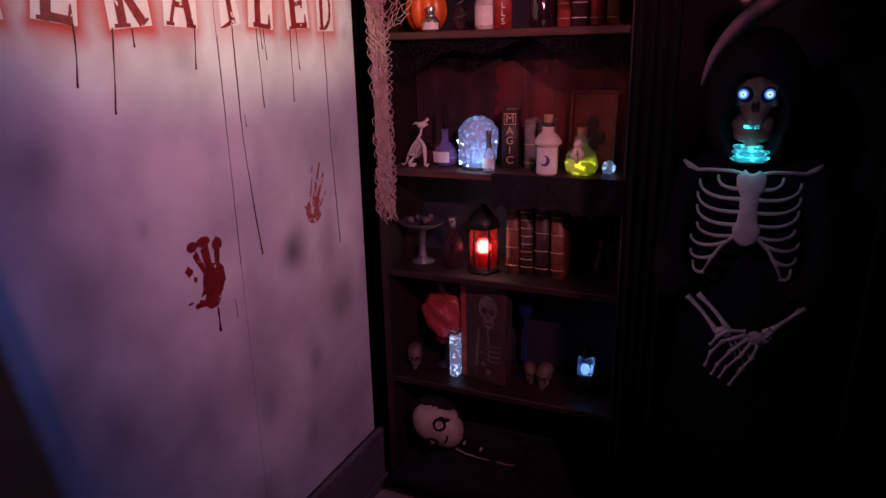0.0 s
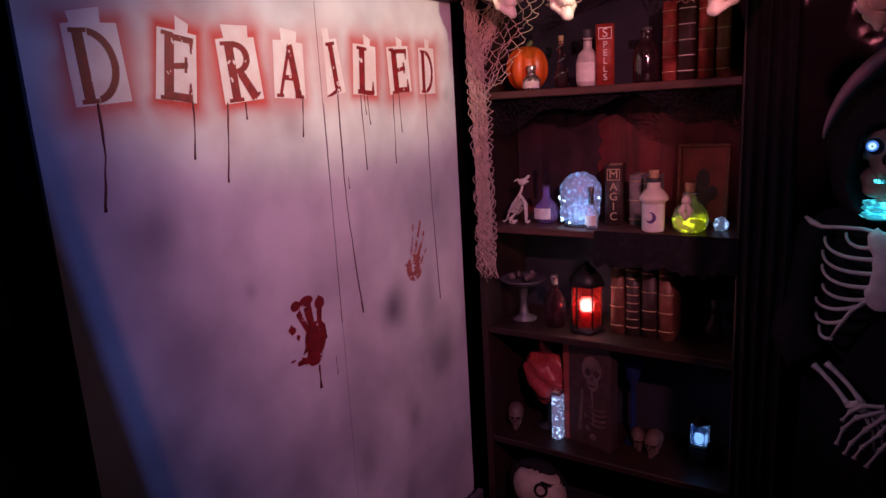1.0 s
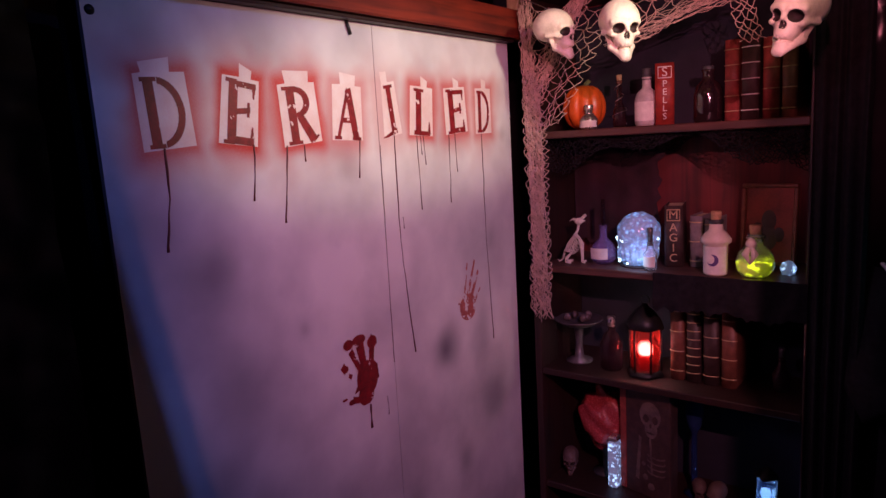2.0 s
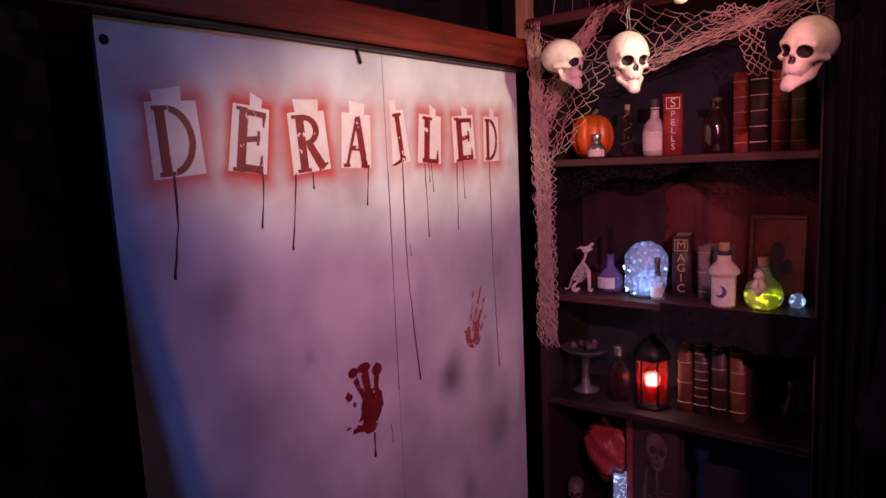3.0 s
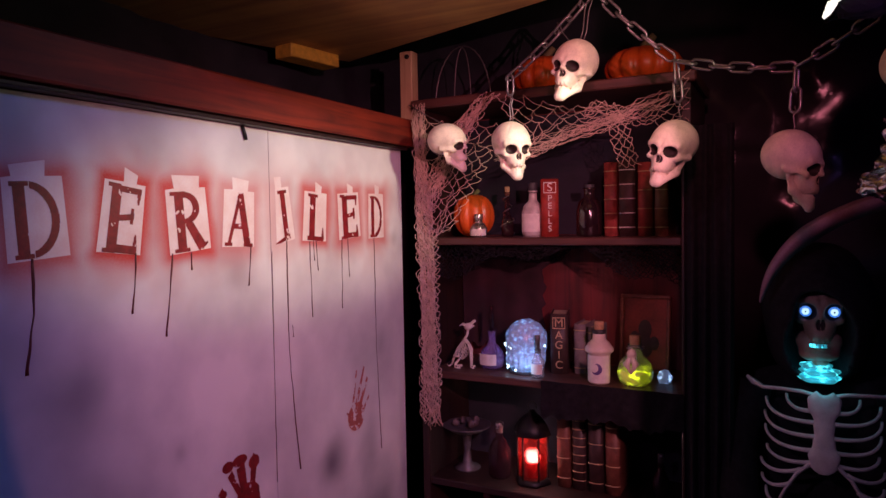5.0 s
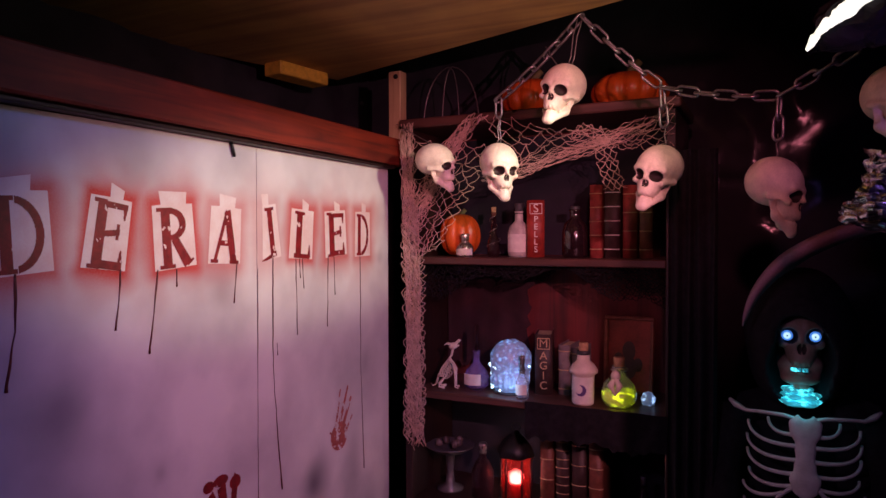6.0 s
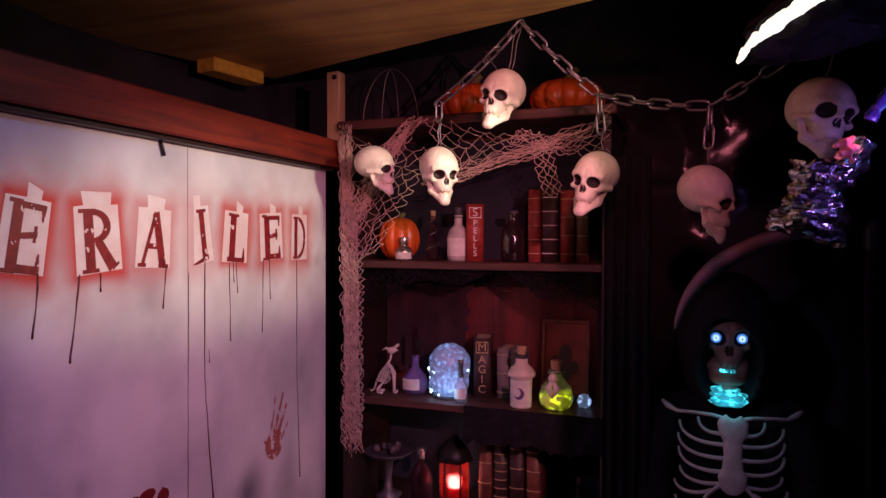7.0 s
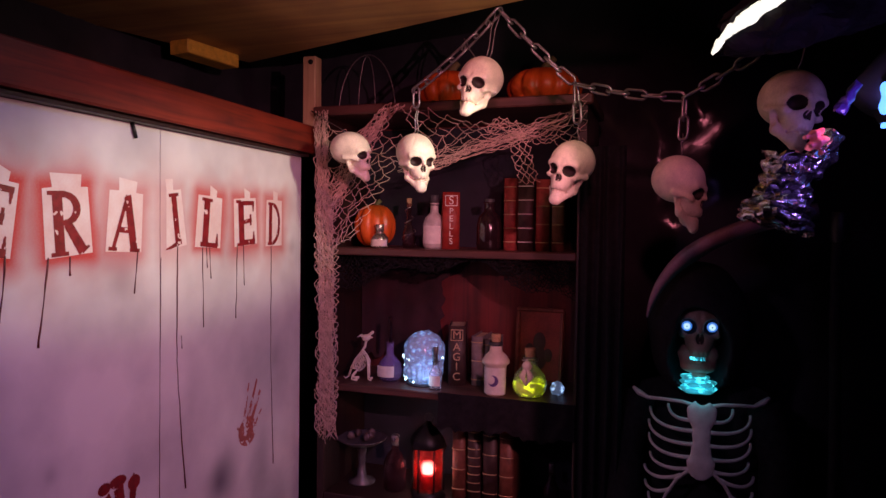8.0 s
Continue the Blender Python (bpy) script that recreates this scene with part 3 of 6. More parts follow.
def board_sheet(y_low, y_high, left_lean):
    """One sheet of the board, at x = 0, with its spray held as two attributes."""
    step, z0 = 0.007, 0.235
    nz, ny = int(1.665 / step), int((y_high - y_low) / step)
    vs, red, grey = [], [], []
    for j in range(nz + 1):
        for i in range(ny + 1):
            f, g = i / ny, j / nz
            y_l = y_low + (1 - g) * left_lean
            y = y_l + (y_high - y_l) * f
            z = z0 + (1.890 + 0.010 * (y + 1.28) / 1.28 - z0) * g
            vs.append((0.0, y, z))
            r = 0.0
            for k, (_, a, b, c, d, tilt) in enumerate(CARDS):
                if not a - 0.2 < y < b + 0.2 or z < c - 0.2:
                    continue
                cs, sn, u, v = math.cos(radians(tilt)), math.sin(radians(tilt)), y - (a + b) / 2, z - (c + d) / 2
                u, v = u * cs + v * sn, v * cs - u * sn
                dy, dz = max(0, abs(u) - (b - a) / 2), max(c / 2 - d / 2 - 0.004 - v, 0, v - (d - c) / 2 - 0.006)
                lump = 1 + 1.1 * noise.noise((y * 9, z * 9, k * 3)) + 0.35 * noise.noise((y * 30, z * 30, k))
                amount = (0.85, 1.0, 0.95, 0.6, 0.4, 0.85, 0.8, 0.75)[k]
                r = max(r, amount * math.exp(-((math.hypot(dy, dz) / (0.026 * max(0.1, lump) + 0.005)) ** 1.2)))
            red.append(min(1.0, r))
            s = 0.0
            for a, b, w, k in SMUDGES:
                wob = 1 + 0.9 * noise.noise((y * 11, z * 9, a * 7))
                s = max(s, k * math.exp(-(((y - a) / w) ** 2 + ((z - b) / (w * 1.35)) ** 2) / max(0.25, wob)))
            s += 0.30 * max(0, noise.noise((y * 5, z * 2.6, 4.4))) + 0.16 * max(0, noise.noise((y * 13, z * 11, 8.1)))
            grey.append(min(1.0, s))
    fs = [(j * (ny + 1) + i, j * (ny + 1) + i + 1, (j + 1) * (ny + 1) + i + 1, (j + 1) * (ny + 1) + i) for j in range(nz) for i in range(ny)]
    n = len(vs)
    edge = [i for i in range(ny + 1)] + [(j + 1) * (ny + 1) - 1 for j in range(1, nz + 1)]
    edge += [nz * (ny + 1) + i for i in range(ny - 1, -1, -1)] + [j * (ny + 1) for j in range(nz - 1, 0, -1)]
    vs += [(-0.012, vs[i][1], vs[i][2]) for i in edge]
    fs += [(edge[i], n + i, n + (i + 1) % len(edge), edge[(i + 1) % len(edge)]) for i in range(len(edge))]
    fs.append(tuple(n + i for i in range(len(edge))))
    ob = piece("board_sheet", Build().add(vs, fs, 0, False), "board")
    pad = [0.0] * len(edge)
    for key, values in (("red_spray", red + pad), ("grey_spray", grey + pad)):
        ob.data.attributes.new(key, "FLOAT", "POINT").data.foreach_set("value", values)
    return ob


panel_wall = tagged(thing("painted_panel", "white board wall with sprayed red letters and bloody handprints", "wall panel", (0, 0, 0)), kind="structure")
for low, high, lean in ((-1.287, -0.606, 0.012), (-0.604, 0.0, 0.0)):
    board_sheet(low, high, lean).parent = panel_wall


def stain(inside, y0, y1, z0, z1, step, x):
    """Paint as a thin skin: the cells of a fine grid that lie inside a shape."""
    ny, nz = int((y1 - y0) / step) + 1, int((z1 - z0) / step) + 1
    U, V = np.meshgrid(np.linspace(0, 1, ny + 1), np.linspace(0, 1, nz + 1))
    Uc, Vc = (U[:-1, :-1] + U[1:, 1:]) / 2, (V[:-1, :-1] + V[1:, 1:]) / 2
    keep = np.argwhere(inside(Uc, Vc))
    vs = np.stack([np.full(U.size, x), y0 + (y1 - y0) * U.ravel(), z0 + (z1 - z0) * V.ravel()], 1)
    faces = [(j * (ny + 1) + i, j * (ny + 1) + i + 1, (j + 1) * (ny + 1) + i + 1, (j + 1) * (ny + 1) + i) for j, i in keep]
    used = sorted({q for f in faces for q in f})
    back = {q: k for k, q in enumerate(used)}
    return Build().add(vs[used], [tuple(back[q] for q in f) for f in faces], 0, False)


def bar(u, v, a, b, w0, w1=None):
    """Inside a straight stroke from a to b whose half-width goes from w0 to w1."""
    w1 = w0 if w1 is None else w1
    du, dv = b[0] - a[0], b[1] - a[1]
    n2 = du * du + dv * dv
    t = ((u - a[0]) * du + (v - a[1]) * dv) / n2
    d = np.abs((u - a[0]) * dv - (v - a[1]) * du) / math.sqrt(n2)
    return (t >= 0) & (t <= 1) & (d < w0 + (w1 - w0) * np.clip(t, 0, 1))


def oval(u, v, c, r):
    return ((u - c[0]) / r[0]) ** 2 + ((v - c[1]) / r[1]) ** 2 < 1


def glyph(letter):
    """A serif stencil capital in the unit square."""
    def serif(u, v, c, w, h=0.03):
        return bar(u, v, (c[0] - w, c[1]), (c[0] + w, c[1]), h)

    def inside(u, v):
        if letter == "D":
            s = bar(u, v, (0.22, 0.04), (0.22, 0.96), 0.105) | serif(u, v, (0.22, 0.95), 0.17) | serif(u, v, (0.22, 0.05), 0.17)
            ring = oval(u, v, (0.36, 0.5), (0.54, 0.48)) & ~oval(u, v, (0.30, 0.5), (0.45, 0.40)) & (u > 0.40)
            return s | ring
        if letter == "E":
            s = bar(u, v, (0.27, 0.03), (0.27, 0.97), 0.13) | bar(u, v, (0.2, 0.93), (0.92, 0.93), 0.045) | bar(u, v, (0.2, 0.07), (0.92, 0.07), 0.06)
            s |= bar(u, v, (0.3, 0.50), (0.78, 0.56), 0.045) | bar(u, v, (0.86, 0.93), (0.86, 0.74), 0.06, 0.02) | bar(u, v, (0.86, 0.07), (0.86, 0.30), 0.07, 0.02)
            return s | bar(u, v, (0.72, 0.44), (0.72, 0.68), 0.045) | serif(u, v, (0.2, 0.97), 0.16) | serif(u, v, (0.2, 0.03), 0.16)
        if letter == "R":
            s = bar(u, v, (0.26, 0.03), (0.26, 0.97), 0.115) | serif(u, v, (0.24, 0.96), 0.2) | serif(u, v, (0.26, 0.04), 0.2)
            s |= oval(u, v, (0.40, 0.72), (0.40, 0.26)) & ~oval(u, v, (0.38, 0.72), (0.24, 0.17)) & (u > 0.32)
            return s | bar(u, v, (0.46, 0.50), (0.80, 0.06), 0.09, 0.11) | bar(u, v, (0.78, 0.05), (0.97, 0.13), 0.04, 0.02)
        if letter == "A":
            s = bar(u, v, (0.14, 0.04), (0.50, 0.97), 0.05) | bar(u, v, (0.50, 0.97), (0.80, 0.04), 0.11) | bar(u, v, (0.26, 0.38), (0.66, 0.38), 0.05)
            return s | serif(u, v, (0.13, 0.04), 0.13) | serif(u, v, (0.82, 0.04), 0.17)
        if letter == "I":
            s = bar(u, v, (0.62, 0.05), (0.62, 0.97), 0.115) | serif(u, v, (0.62, 0.96), 0.24)
            return s | bar(u, v, (0.02, 0.0), (0.80, 0.10), 0.022, 0.05)
        s = bar(u, v, (0.34, 0.03), (0.34, 0.97), 0.13) | serif(u, v, (0.34, 0.96), 0.23) | bar(u, v, (0.14, 0.06), (0.90, 0.06), 0.05)
        return s | bar(u, v, (0.86, 0.04), (0.86, 0.30), 0.08, 0.02)
    return inside


def worn(inside, seed):
    def kept(u, v):
        q = np.array([[noise.noise((a * 5, b * 7, seed)) + 0.5 * noise.noise((a * 17, b * 19, seed)) for a, b in zip(r, s)] for r, s in zip(u, v)])
        return inside(u, v) & (q < 0.62)
    return kept


for k, (letter, y0, y1, z0, z1, lean) in enumerate(CARDS):
    w, h, cy, cz = y1 - y0, z1 - z0, (y0 + y1) / 2, (z0 + z1) / 2
    at = Matrix.Translation((0, cy, cz)) @ Matrix.Rotation(radians(lean), 4, "X")
    tw, ts = w * (0.26, 0.15, 0.3, 0.24, 0.14, 0.13, 0.12, 0.13)[k], (-0.07, 0.1, 0.02, 0.02, 0.0, 0.1, 0.1, 0.06)[k] * w
    vs = [(0.0007, -w / 2, -h / 2), (0.0007, w / 2, -h / 2 + 0.003), (0.0007, w / 2 - 0.003, h / 2), (0.0007, tw + ts, h / 2),
          (0.0007, tw * 1.1 + ts, h / 2 + (0.019 if k == 0 else 0.026) - ts), (0.0007, -tw * 1.1 + ts, h / 2 + (0.018 if k == 0 else 0.027)), (0.0007, -tw + ts, h / 2), (0.0007, -w / 2 + 0.002, h / 2 - 0.002)]
    if letter == "I":
        vs = [(p[0], max(p[1], -0.012 if i in (5, 6, 7) else -0.030), p[2]) for i, p in enumerate(vs)]
    piece("stencil_mark", Build().add(vs, [tuple(range(8))], 0, False), "stencil", panel_wall, "white stencil outline left free of red spray", at)
    letter_ob = stain(worn(glyph(letter), k * 3.3), -w * 0.43, w * 0.46, -h * 0.49, h * 0.46, 0.0013, 0.0014)
    piece("painted_letter", letter_ob, "blood", panel_wall, "dark red painted capital letter " + letter, at)


def drip(points, width, material="drip"):
    pts = [Vector(p) for p in points]
    fine = []
    for a, b in zip(pts, pts[1:]):
        n = max(2, int((a - b).length / 0.012))
        for i in range(n):
            p = a.lerp(b, i / n)
            fine.append((0.0012, p[0] + 0.0022 * noise.noise((p[1] * 25, p[0] * 40, 1.0)), p[1]))
    fine.append((0.0012, pts[-1][0], pts[-1][1]))
    b = Build().tube(fine, lambda s: width * (0.85 + 0.3 * math.sin(9 * s) + (0.5 if s > 0.95 else 0)), 6, 0, True, 1.0)
    b.v = [(0.0006 + max(0.0, p[0]) * 0.45, p[1], p[2]) for p in b.v]
    return piece("paint_drip", b, material, panel_wall)


for pts, w in ((((-1.170, 1.622), (-1.172, 1.53), (-1.187, 1.434)), 0.0024), (((-0.975, 1.622), (-0.980, 1.56), (-0.988, 1.508)), 0.0018),
               (((-0.891, 1.616), (-0.902, 1.53), (-0.913, 1.453)), 0.0019), (((-0.844, 1.616), (-0.844, 1.580)), 0.0018),
               (((-0.672, 1.622), (-0.682, 1.532)), 0.0016), (((-0.550, 1.630), (-0.551, 1.367), (-0.535, 1.18), (-0.520, 1.053)), 0.0019),
               (((-0.462, 1.626), (-0.457, 1.430)), 0.0014), (((-0.434, 1.626), (-0.429, 1.548)), 0.0012), (((-0.446, 1.626), (-0.443, 1.575)), 0.0012),
               (((-0.322, 1.628), (-0.327, 1.436)), 0.0014), (((-0.295, 1.628), (-0.290, 1.520)), 0.0012),
               (((-0.163, 1.624), (-0.162, 1.311), (-0.146, 0.989)), 0.0015), (((-0.603, 1.606), (-0.606, 1.30), (-0.607, 1.05)), 0.0009),
               (((-0.704, 0.970), (-0.704, 0.908)), 0.0034), (((-0.64, 0.97), (-0.640, 0.92)), 0.0010), (((-0.535, 1.42), (-0.534, 1.39)), 0.0012)):
    drip(pts, w)


def handprint(seed, thin):
    """A smeared print: a palm, dragged fingers and a thumb, broken up by the board's texture."""
    def inside(u, v):
        s = oval(u, v, (0.62, 0.33), (0.30, 0.27)) | oval(u, v, (0.66, 0.16), (0.22, 0.16))
        if thin:
            s = oval(u, v, (0.48, 0.25), (0.30, 0.22))
            for a, b, w in (((0.36, 0.42), (0.52, 0.98), 0.035), ((0.5, 0.45), (0.80, 0.99), 0.045), ((0.62, 0.40), (0.92, 0.80), 0.05), ((0.68, 0.25), (0.97, 0.5), 0.03), ((0.22, 0.3), (0.05, 0.42), 0.03)):
                s |= bar(u, v, a, b, w, w * 0.6)
        else:
            s = oval(u, v, (0.66, 0.36), (0.27, 0.25)) | oval(u, v, (0.74, 0.46), (0.20, 0.14)) | oval(u, v, (0.60, 0.14), (0.20, 0.15)) | bar(u, v, (0.88, 0.5), (0.95, 0.30), 0.06, 0.02)
            for a, b, w in (((0.50, 0.50), (0.28, 0.82), 0.045), ((0.60, 0.52), (0.52, 0.86), 0.075), ((0.78, 0.52), (0.83, 0.80), 0.055), ((0.44, 0.10), (0.26, 0.14), 0.04), ((0.14, 0.56), (0.06, 0.66), 0.045), ((0.20, 0.50), (0.27, 0.46), 0.03)):
                s |= bar(u, v, a, b, w, w * 1.3)
            s |= oval(u, v, (0.24, 0.91), (0.12, 0.07)) | oval(u, v, (0.51, 0.93), (0.17, 0.07)) | oval(u, v, (0.84, 0.84), (0.13, 0.09)) | bar(u, v, (0.80, 0.92), (0.96, 0.80), 0.05, 0.02)
            s |= oval(u, v, (0.24, 0.12), (0.09, 0.04)) | oval(u, v, (0.06, 0.19), (0.06, 0.02)) | oval(u, v, (0.13, 0.60), (0.07, 0.05)) | bar(u, v, (0.46, 0.30), (0.32, 0.22), 0.06, 0.01)
        q = np.array([[noise.noise((a * 6, b * 8, seed)) + 0.7 * noise.noise((a * 24, b * 30, seed)) for a, b in zip(r, t)] for r, t in zip(u, v)])
        return s & (q < (0.22 if thin else 0.72))
    return inside


piece("bloody_handprint", stain(handprint(2.0, False), -0.796, -0.662, 0.974, 1.155, 0.0015, 0.0016), "blood", panel_wall, "dark red smeared handprint")
piece("bloody_handprint", stain(handprint(5.0, True), -0.338, -0.204, 1.075, 1.256, 0.0015, 0.0016), "blood_thin", panel_wall, "faint thin red handprint")
piece("nail_head", Build().lathe(((0.0, 0.004), (0.007, 0.003), (0.009, 0.0)), 10), "iron", panel_wall, "black screw head", pose(0.0, -1.272, 1.852, 0, 90, 0))
piece("hook", Build().tube(((0.004, -0.692, 1.893), (0.006, -0.688, 1.878), (0.005, -0.682, 1.862)), 0.004, 6), "iron", panel_wall, "black tape scrap at the top edge")

structure("skirting", Build().box(0.0, 0.022, -2.6, 0.03, 0.0, 0.230, 0, 0.004).box(0.022, 0.034, -2.6, 0.03, 0.0, 0.045, 0, 0.004), "skirt", "dark grey skirting board below the white panel")
structure("wall_studs", Build().box(-0.10, -0.014, -1.28, -1.24, 0, 1.88).box(-0.10, -0.014, -0.60, -0.55, 0, 1.88).box(-0.10, -0.014, -0.05, -0.004, 0, 1.88), "black_paint", "dark timber studs behind the white panel")
beam = tagged(piece("beam", Build().box(-0.01, 0.045, -2.6, 0.065, 1.904, 1.987, 0, 0.004), "beam"), "orange-brown painted timber beam above the white panel", "beam", kind="structure")
tagged(piece("beam_batten", Build().box(0.001, 0.030, -2.6, -0.004, 1.893, 1.9015, 0, 0.002), "case"), "dark thin batten under the beam", "batten", kind="structure")
stud = thing("wall_stud", "pale upright timber stud on the beam's end", "stud", (0.025, 0.02, 1.987), kind="structure")
piece("timber", Build().box(-0.022, 0.022, -0.02, 0.02, 0.0, 0.214, 0, 0.003), "stud", stud)
piece("bolt", Build().lathe(((0.008, 0.0), (0.008, 0.003), (0.004, 0.005), (0.0, 0.005)), 10), "iron", stud, "dark bolt head", pose(0.006, -0.02, 0.196, 90, 0, 0))

# The plywood roof sheet: one skewed edge runs from the stud towards the room.
edge = Vector((0.79, -0.274, 0)).normalized()
back = Vector((edge.y, -edge.x, 0))
corner = Vector((-0.21, 0.031, 2.204))
roof = Build()
lower = [corner, corner + back * 2.44, corner + back * 2.44 + edge * 1.32, corner + edge * 1.32]
roof.add([*lower, *[p + Vector((0, 0, 0.016)) for p in lower]], [(0, 3, 2, 1)[::-1], (4, 5, 6, 7)[::-1], (0, 1, 5, 4), (1, 2, 6, 5), (2, 3, 7, 6), (3, 0, 4, 7)], 0, False)
tagged(piece("plywood_roof", roof, "ply"), "yellow-brown plywood sheet overhead, bare underside", "plywood", kind="structure")
block = tagged(piece("roof_block", Build().box(-0.036, 0.036, -0.20, 0.0, -0.040, -0.0005, 0, 0.003, pose(0, 0, 0, 0, 0, -8)), "yellow", at=pose(-0.215, -0.06, 2.203)),
               "short yellow painted wood block under the plywood", "wood block")

# ---- bookcase ----------------------------------------------------------------
case = thing("bookcase", "tall dark wooden bookcase crowded with spooky props", "bookcase", (0.0, 0.0, 0.0))
X0, X1, DEPTH = 0.062, 0.868, 0.30
piece("side_panel", Build().box(X0, X0 + 0.024, 0, DEPTH, 0, 2.015, 0, 0.002), "case", case)
piece("side_panel", Build().box(X1 - 0.024, X1, 0, DEPTH, 0, 2.015, 0, 0.002), "case", case)
piece("back_panel", Build().box(X0 + 0.024, X1 - 0.024, DEPTH - 0.008, DEPTH, 0.0, 2.015, 0, 0.001), "case_back", case, "red-brown back board")
# Added dark sheets: shade behind lower and upper shelves, held in their colour.
piece("back_lining", Build().box(X0 + 0.026, X1 - 0.026, DEPTH - 0.0125, DEPTH - 0.009, 0.107, 1.178, 0, 0.001), "shade_navy", case, "dark sheet standing in for shade behind the lower shelves")
piece("back_lining", Build().box(X0 + 0.026, X1 - 0.026, DEPTH - 0.0125, DEPTH - 0.009, 1.620, 2.010, 0, 0.001), "shade_navy", case, "dark navy sheet standing in for shade behind the upper shelf")
piece("top_board", Build().box(X0 - 0.014, X1 + 0.014, -0.014, DEPTH, 2.016, 2.044, 0, 0.004), "shelf", case)
piece("plinth", Build().box(X0 + 0.025, X1 - 0.025, 0.012, 0.03, 0.0, 0.085, 0, 0.002), "case", case)
SHELF = {"A": 1.618, "B": 1.203, "C": 0.862, "D": 0.468, "E": 0.105}
for k, z in SHELF.items():
    # Lower boards take the darker case wood, which puts their shade into the colour.
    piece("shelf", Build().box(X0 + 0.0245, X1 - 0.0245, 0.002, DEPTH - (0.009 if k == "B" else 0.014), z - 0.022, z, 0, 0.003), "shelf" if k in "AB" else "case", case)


# ---- books -------------------------------------------------------------------
def book(x0, x1, height, depth, z, y, cover, label, bands=4, lean=0.0, group="books on the shelves", word=None, cap=None, shade="gilt", swing=0.0):
    """An upright book, its spine to the front."""
    w = x1 - x0
    b = thing("book", label, "book", pose((x0 + x1) / 2, y, z, 0, lean, swing), group)
    c = Build()
    c.box(-w / 2, -w / 2 + 0.003, 0.006, depth, 0, height, 0, 0.001).box(w / 2 - 0.003, w / 2, 0.006, depth, 0, height, 0, 0.001)
    pts = [(-w / 2 * math.cos(a), 0.008 - 0.011 * math.sin(a)) for a in [math.pi * i / 10 for i in range(11)]]
    vs = [(px, py, h) for h in (0.0, height) for px, py in pts] + [(px * 0.8, py + 0.003, h) for h in (0.0, height) for px, py in pts]
    fs = [(i, i + 1, i + 12, i + 11) for i in range(10)] + [(i + 22, i + 33, i + 34, i + 23) for i in range(10)]
    fs += [(i, i + 22, i + 23, i + 1) for i in range(10)] + [(i + 11, i + 12, i + 34, i + 33) for i in range(10)]
    c.add(vs, fs, 0, True)
    piece("cover", c, cover, b)
    piece("page_block", Build().box(-w / 2 + 0.004, w / 2 - 0.004, 0.010, depth - 0.004, 0.004, height - 0.005, 0, 0.001), "page", b, "yellowed pages")
    for i in range(bands):
        h = height * (0.12 + 0.76 * i / max(1, bands - 1))
        ring = [(px * 1.03, py - 0.0012, h) for px, py in pts]
        piece("spine_band", Build().tube(ring, 0.0016, 5), shade, b, "raised band on the spine")
    if word:
        step = height * 0.66 / len(word)
        for i, ch in enumerate(word):
            zz = height * 0.73 - step * (i + 0.5)
            text_part("spine_letter", ch, step * 1.12, b, pose(0, -0.0045, zz, 90, 0, 0), shade)
        s = w * 0.36
        frame_ring = Build()
        for q in ((-s, s, height * 0.93, height * 0.945), (-s, s, height * 0.755, height * 0.77), (-s, -s + 0.002, height * 0.77, height * 0.93), (s - 0.002, s, height * 0.77, height * 0.93)):
            frame_ring.box(q[0], q[1], -0.0052, -0.003, q[2], q[3], 0, 0.0003)
        piece("spine_frame", frame_ring, shade, b, "square border round the first letter")
        text_part("spine_letter", cap, s * 1.9, b, pose(0, -0.0045, height * 0.85, 90, 0, 0), shade)
    return b


zA, zB, zC, zD = (SHELF[k] for k in "ABCD")
book(0.430, 0.482, 0.172, 0.13, zA, 0.100, "spell_red", "red spellbook with pale capital letters down its spine", 0, 0, word="PELLS", cap="S", shade="label", swing=20)
book(0.616, 0.652, 0.212, 0.16, zA, 0.105, "leather_red", "tall red leather book with gilt bands", 5)
book(0.660, 0.704, 0.214, 0.16, zA, 0.100, "leather_dark", "tall dark book with pale ornamented spine", 5, shade="label")
book(0.710, 0.750, 0.208, 0.15, zA, 0.110, "leather_red", "tall red-brown leather book", 4)
book(0.756, 0.792, 0.207, 0.15, zA, 0.112, "leather_brown", "tall brown leather book", 4)
book(0.451, 0.503, 0.182, 0.13, zB, 0.110, "leather_dark", "dark book of magic with pale capital letters on its spine", 0, 0, word="AGIC", cap="M", swing=14)
book(0.514, 0.550, 0.150, 0.12, zB, 0.135, "leather_grey", "grey cloth-bound book beside the magic book", 3)
book(0.552, 0.584, 0.142, 0.12, zB, 0.145, "leather_grey", "short grey cloth-bound book", 2)
for x0, x1, h, c, n in ((0.469, 0.509, 0.240, "leather_brown", 4), (0.517, 0.556, 0.236, "leather_dark", 8), (0.565, 0.608, 0.230, "leather_dark", 4), (0.616, 0.658, 0.226, "leather_brown", 4)):
    book(x0, x1, h, 0.17, zC, 0.10, c, "old dark leather book on the lower shelf", n, shade="gilt")


